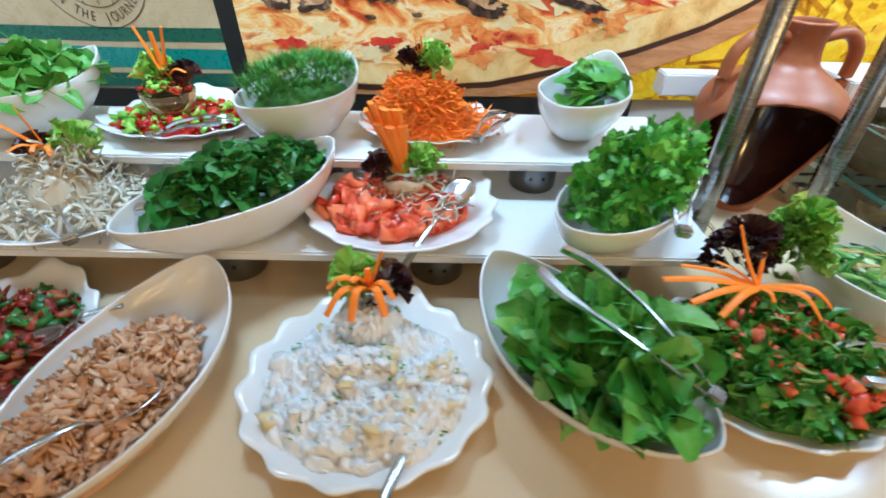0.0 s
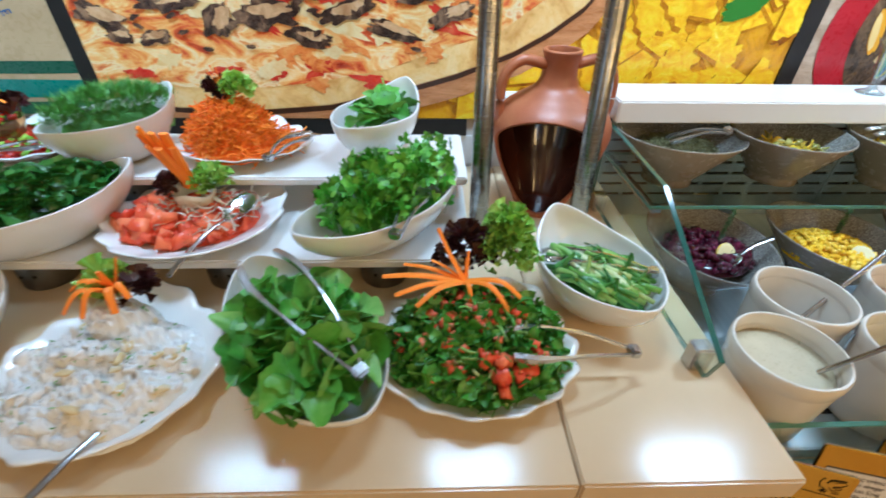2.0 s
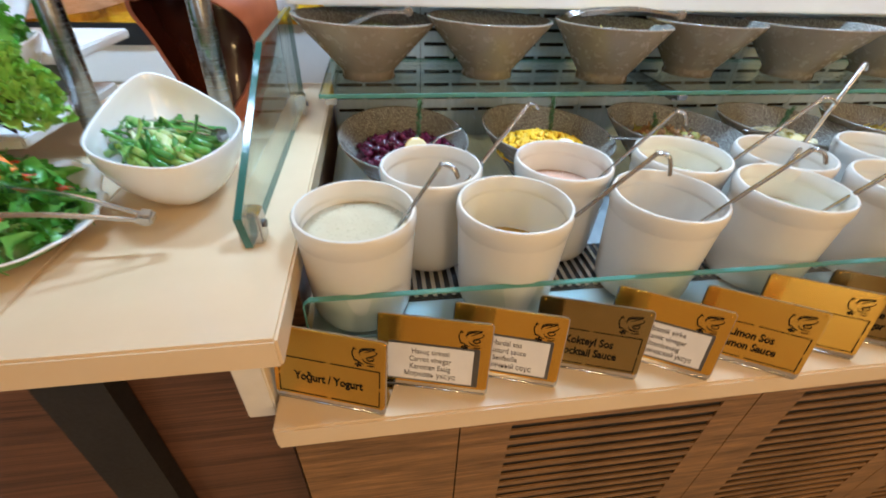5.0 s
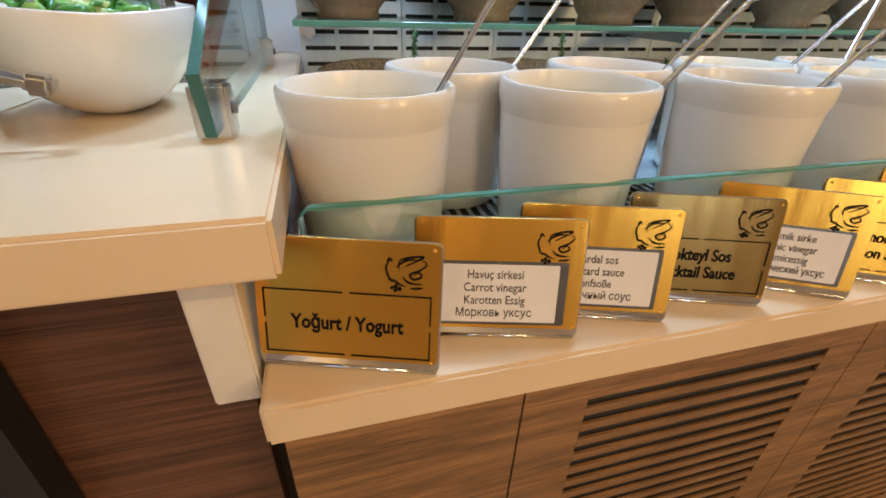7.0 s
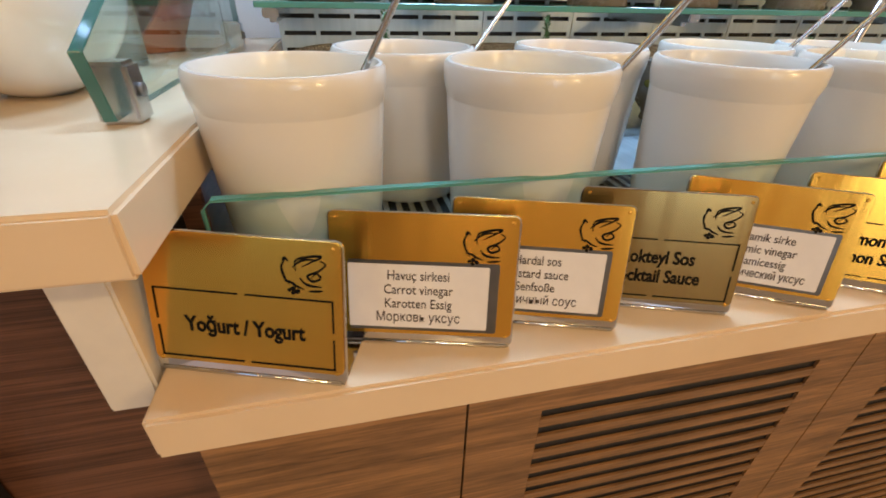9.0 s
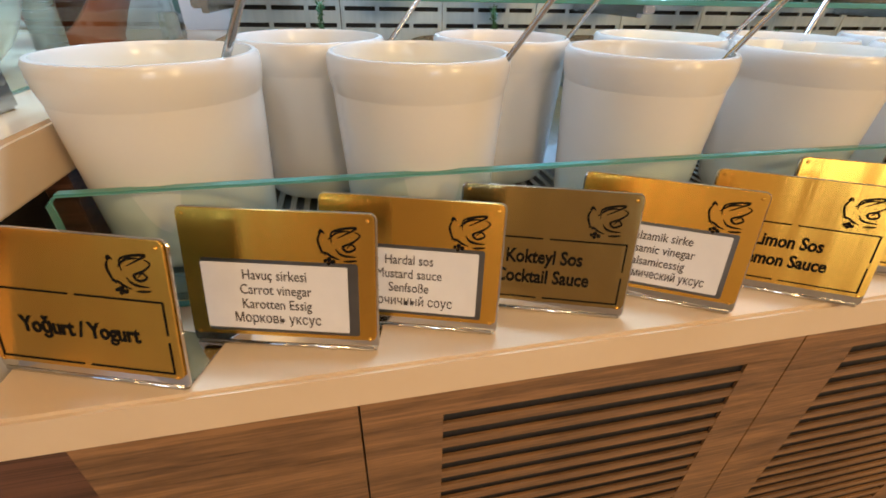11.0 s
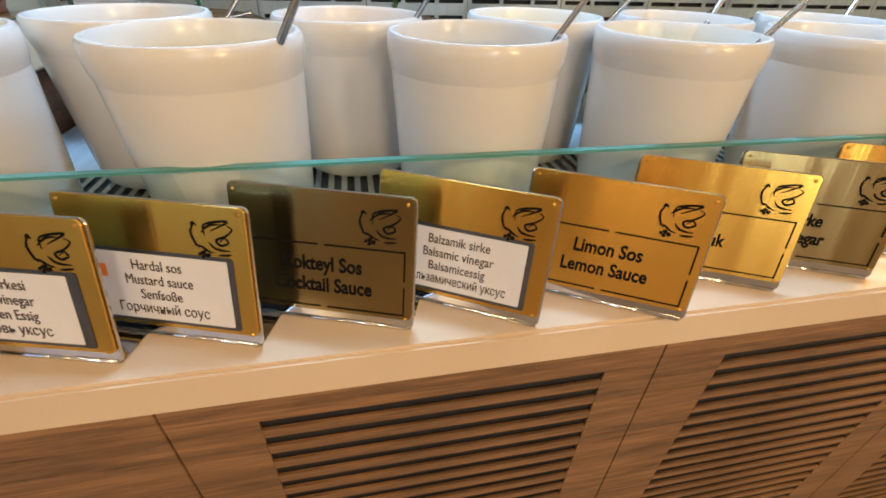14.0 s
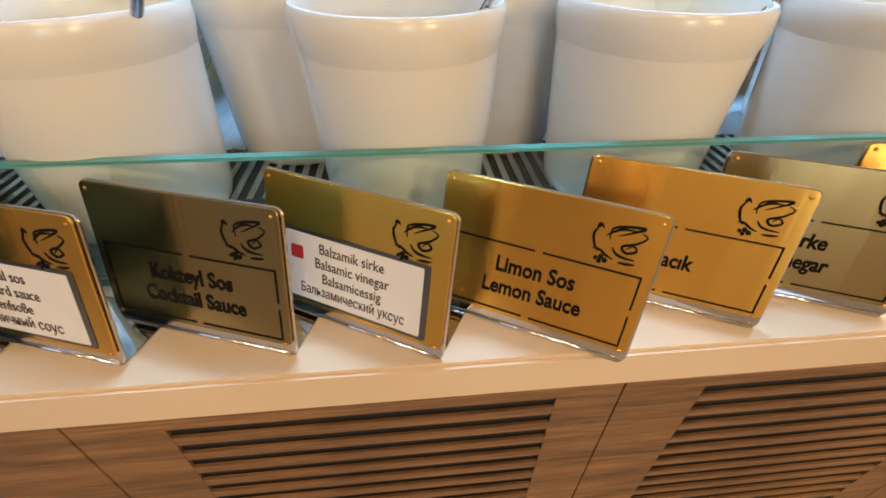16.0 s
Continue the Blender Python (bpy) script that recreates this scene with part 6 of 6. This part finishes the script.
for k in range(84):
    bx, bz = prng.uniform(-0.36, 0.40), prng.uniform(1.03, 1.62)
    if bx < -0.02 and bz > 1.12 + 0.9 * (bx + 0.36):
        continue
    bow_size, bow_turn = prng.uniform(0.07, 0.105), prng.uniform(-1.2, 1.2)
    pts = [(min(max(x, -0.9), 0.4225), max(z, 1.031)) for x, z in bow(bx, bz, bow_size, bow_turn)]
    printed("pasta_bow", pts, PASTA[k % 2], p2, 1.02 + 0.075 * k, "yellow printed bow-tie pasta")
    shade = [(min(max(x, -0.9), 0.4225), max(z, 1.031)) for x, z in bow(bx - 0.004, bz - 0.007, bow_size * 1.03, bow_turn)]
    printed("pasta_shade", shade, SHADE, p2, 1 + 0.075 * k, "orange printed shade under a bow")
    for side in (-1, 1):
        fold = bow_fold(bx, bz, bow_size, bow_turn, side)
        printed("pasta_fold", [(min(max(x, -0.9), 0.4225), max(z, 1.031)) for x, z in fold], PASTA[(k + 1) % 2], p2, 1.04 + 0.075 * k, "printed fold of a pasta bow")
printed("leaf_print", wobbly(0.27, 1.285, 0.05, 0.022, 0.2, 0.4, 24, 3), shader("basil_print", (0.03, 0.2, 0.02), 0.4), p2, 7)
# the board and the pizza on it, cut off by the panel's edges
def clipped(pts):
    return [(max(x, -1.2185), min(max(z, 1.031), 1.779)) for x, z in pts]


arc_pts = [(-1.2185, 1.075), (-1.05, 1.058), (-0.86, 1.052), (-0.68, 1.066), (-0.506, 1.104), (-0.37, 1.142), (-0.238, 1.192), (-0.16, 1.235), (-0.09, 1.286), (0.0, 1.40), (0.06, 1.55), (0.09, 1.779)]
printed("board_print", clipped([(x + 0.02, z - 0.052) for x, z in arc_pts] + [(-1.2185, 1.779), (-1.2185, 1.1)]), BOARD, p2, 8, "brown printed wooden board")
printed("board_shade", clipped(band([(x, z - 0.008) for x, z in arc_pts[:-1]], 0.012)), shader("board_shade_print", (0.05, 0.02, 0.01), 0.4), p2, 9)
printed("crust_print", clipped(arc_pts + [(-1.2185, 1.779)]), CRUST, p2, 10, "pale printed pizza crust")
printed("pizza_print", clipped([(x - 0.03, z + 0.05 + 0.008 * math.sin(i * 3)) for i, (x, z) in enumerate(arc_pts)] + [(-0.1, 1.779), (-1.2185, 1.779)]), CHEESE, p2, 11, "printed pizza topping")
for k, (mx, mz, rx, rz, t) in enumerate([(-0.792, 1.265, 0.075, 0.028, 0.1), (-1.055, 1.214, 0.04, 0.016, 0.2), (-1.15, 1.255, 0.05, 0.025, -0.3), (-0.52, 1.232, 0.065, 0.016, -0.3), (-0.706, 1.216, 0.05, 0.018, -0.2), (-1.13, 1.215, 0.03, 0.014, 0), (-0.62, 1.27, 0.06, 0.022, 0.3), (-0.9, 1.25, 0.04, 0.03, 0.9), (-0.38, 1.27, 0.05, 0.02, 0.4), (-0.95, 1.33, 0.07, 0.03, 0.2), (-0.6, 1.36, 0.07, 0.03, -0.4), (-0.3, 1.36, 0.06, 0.03, 0.5), (-1.1, 1.4, 0.06, 0.03, -0.2), (-0.75, 1.46, 0.08, 0.04, 0.2), (-1.0, 1.285, 0.06, 0.022, 0.1), (-0.46, 1.31, 0.06, 0.026, 0.1), (-0.84, 1.37, 0.07, 0.028, -0.3), (-0.7, 1.31, 0.06, 0.02, 0.4), (-1.17, 1.32, 0.05, 0.025, 0.2)]):
    printed("mushroom_print", clipped(wobbly(mx, mz, rx, rz, t, 0.6, 30, k)), SHROOM, p2, 14 + 0.12 * k, "dark printed mushroom slice")
    printed("mushroom_print", clipped(wobbly(mx + 0.008, mz + 0.006, rx * 0.62, rz * 0.5, t, 0.6, 24, k + 40)), FLESH, p2, 14.06 + 0.12 * k, "pale printed mushroom flesh")
for k in range(84):
    tx, tz = prng.uniform(-1.19, -0.15), prng.uniform(1.11, 1.42)
    if tz < 1.105 + 0.5 * max(0, tx + 0.62) ** 1.3:
        continue
    printed("tomato_print", clipped(wobbly(tx, tz, prng.uniform(0.018, 0.05), prng.uniform(0.007, 0.02), prng.uniform(-0.6, 0.4), 0.8, 26, k + 80)), (REDS, ORANGES, PALE)[k % 3], p2, 11.2 + 0.02 * k, ("red printed tomato piece", "orange printed sauce", "pale printed cheese")[k % 3])
for k in range(14):
    tx = prng.uniform(-1.15, -0.3)
    printed("olive_print", clipped(wobbly(tx, prng.uniform(1.13, 1.3) + 0.1 * max(0, tx + 0.6), 0.012, 0.005, prng.uniform(-0.5, 0.5), 0.5, 14, k + 160)), SHROOM, p2, 16 + 0.05 * k)

# plates of food on a wooden table
p3 = thing("wall_panel", "printed wall panel with red plates on a wooden table", "poster", pose(0, 0, 0))
part("board", box(0.469, 2.4, PY, WALL_Y - 0.001, 1.03, 1.78), TABLEP, p3, "printed wooden table photo")


def disc(cx, cz, rx, rz, n=56):
    return [(max(cx + rx * math.cos(2 * math.pi * k / n), 0.4695), max(cz + rz * math.sin(2 * math.pi * k / n), 1.031)) for k in range(n)]


for cx, cz in ((0.665, 1.235), (1.08, 1.26), (1.5, 1.25)):
    printed("plate_print", disc(cx + 0.02, cz, 0.165, 0.19), PINKPLATE, p3, 1, "pink printed plate rim")
    printed("plate_print", disc(cx - 0.005, cz, 0.168, 0.19), REDPLATE, p3, 2, "red printed plate")
    printed("stew_print", disc(cx + 0.025, cz, 0.122, 0.165), STEW if cx < 1 else MEAT, p3, 3, "dark printed dish")
for k, (lx, lz, t) in enumerate(((0.615, 1.24, 0.25), (0.70, 1.20, 0.3), (0.765, 1.285, 0.15), (0.66, 1.3, 0.6))):
    printed("orange_print", wobbly(lx, lz, 0.016, 0.05, t, 0.15, 24, k), shader("orange_peel_print", (0.75, 0.36, 0.02), 0.35), p3, 4, "orange printed slice")
    printed("orange_print", wobbly(lx - 0.006, lz, 0.009, 0.042, t, 0.15, 24, k), shader("orange_flesh_print", (0.8, 0.58, 0.22), 0.35), p3, 5)
for k in range(9):
    printed("meat_print", wobbly(1.0 + 0.05 * (k % 4) + 0.02 * (k // 4), 1.14 + 0.045 * (k // 4), 0.032, 0.027, 0, 0.4, 26, k), MEAT, p3, 5, "brown printed meatball")
for k in range(7):
    printed("onion_print", wobbly(prng.uniform(0.62, 0.76), prng.uniform(1.12, 1.2), 0.011, 0.006, prng.uniform(0, 3), 0.4, 14, k), PALE, p3, 6)

# ---------------------------------------------------------------- straw vase and bottle
vase = thing("straw_glass", "footed clear glass holding coloured plastic straws", "glass", pose(0.525, 0.70, 1.1425))
prof = [(0.0001, 0.0), (0.026, 0.0), (0.027, 0.003), (0.012, 0.008), (0.006, 0.016), (0.008, 0.026), (0.016, 0.05), (0.021, 0.085), (0.033, 0.104), (0.0315, 0.105), (0.0195, 0.086), (0.0145, 0.052), (0.006, 0.03), (0.0001, 0.028)]
g = part("glass_body", lathe_mesh("glass_body", prof, GLASSWARE, 40, None, lambda p, a, f: (p[0], p[1], p[2] + (0.003 * math.sin(6 * a) if p[2] > 0.1 else 0))), None, vase, "fluted clear glass body")
g.visible_shadow = False
STRAW = [shader("straw_plastic", c, 0.35) for c in ((0.75, 0.55, 0.02), (0.05, 0.3, 0.06), (0.7, 0.08, 0.03), (0.02, 0.16, 0.3), (0.8, 0.65, 0.1))]
ends = [(0.16, 0.0, 0.17), (-0.005, 0.0, 0.2), (0.03, 0.01, 0.21), (0.05, 0, 0.2), (0.065, 0.01, 0.19), (0.075, 0, 0.2), (0.02, -0.01, 0.2), (0.085, 0.01, 0.18), (0.045, -0.01, 0.21), (0.06, 0.015, 0.2), (-0.02, 0.01, 0.2)]
for i, (ex, ey, ez) in enumerate(ends):
    part("straw", tube("straw", [(-0.004 + 0.001 * (i % 3), 0.001 * (i % 4), 0.032), (ex, ey, ez)], 0.0019, STRAW[i % 5], 8), None, vase, "thin plastic straw")

bottle = thing("sauce_bottle", "dark glass bottle with a green and orange label", "bottle", pose(0.80, 0.70, 1.1425))
part("bottle_body", lathe_mesh("bottle_body", [(0.0001, 0), (0.026, 0), (0.03, 0.004), (0.031, 0.03), (0.028, 0.055), (0.027, 0.075), (0.023, 0.1), (0.015, 0.125), (0.0125, 0.15), (0.012, 0.185), (0.0135, 0.19), (0.0135, 0.198), (0.0001, 0.198)], mottled("dark_bottle_glass", [(0.3, (0.004, 0.003, 0.003)), (0.7, (0.01, 0.007, 0.006))], 10, 0.06, 0.02, 0.0003, spread=0.02), 40), None, bottle, "nearly black glossy glass")
for r0, z0, z1, c in ((0.0275, 0.058, 0.095, (0.75, 0.3, 0.02)), (0.0279, 0.064, 0.09, (0.03, 0.4, 0.08))):
    v, f = [], []
    for k in range(13):
        a = radians(-65 + 110 * k / 12)
        for z in (z0, z1):
            rr = r0 * (1 if z < 0.08 else 0.94)
            v.append((rr * math.cos(a), rr * math.sin(a), z))
    f = [(2 * k, 2 * k + 2, 2 * k + 3, 2 * k + 1) for k in range(12)]
    part("label", mesh_from("label", v, f, shader("label_colour", c, 0.4)), None, bottle, "printed bottle label")
part("cap", lathe_mesh("cap", [(0.0001, 0.014), (0.0135, 0.013), (0.0145, 0.0), (0.0001, 0.0)], shader("white_cap", (0.7, 0.7, 0.7), 0.3), 24), None, bottle, "pale bottle cap", pose(0, 0, 0.198))
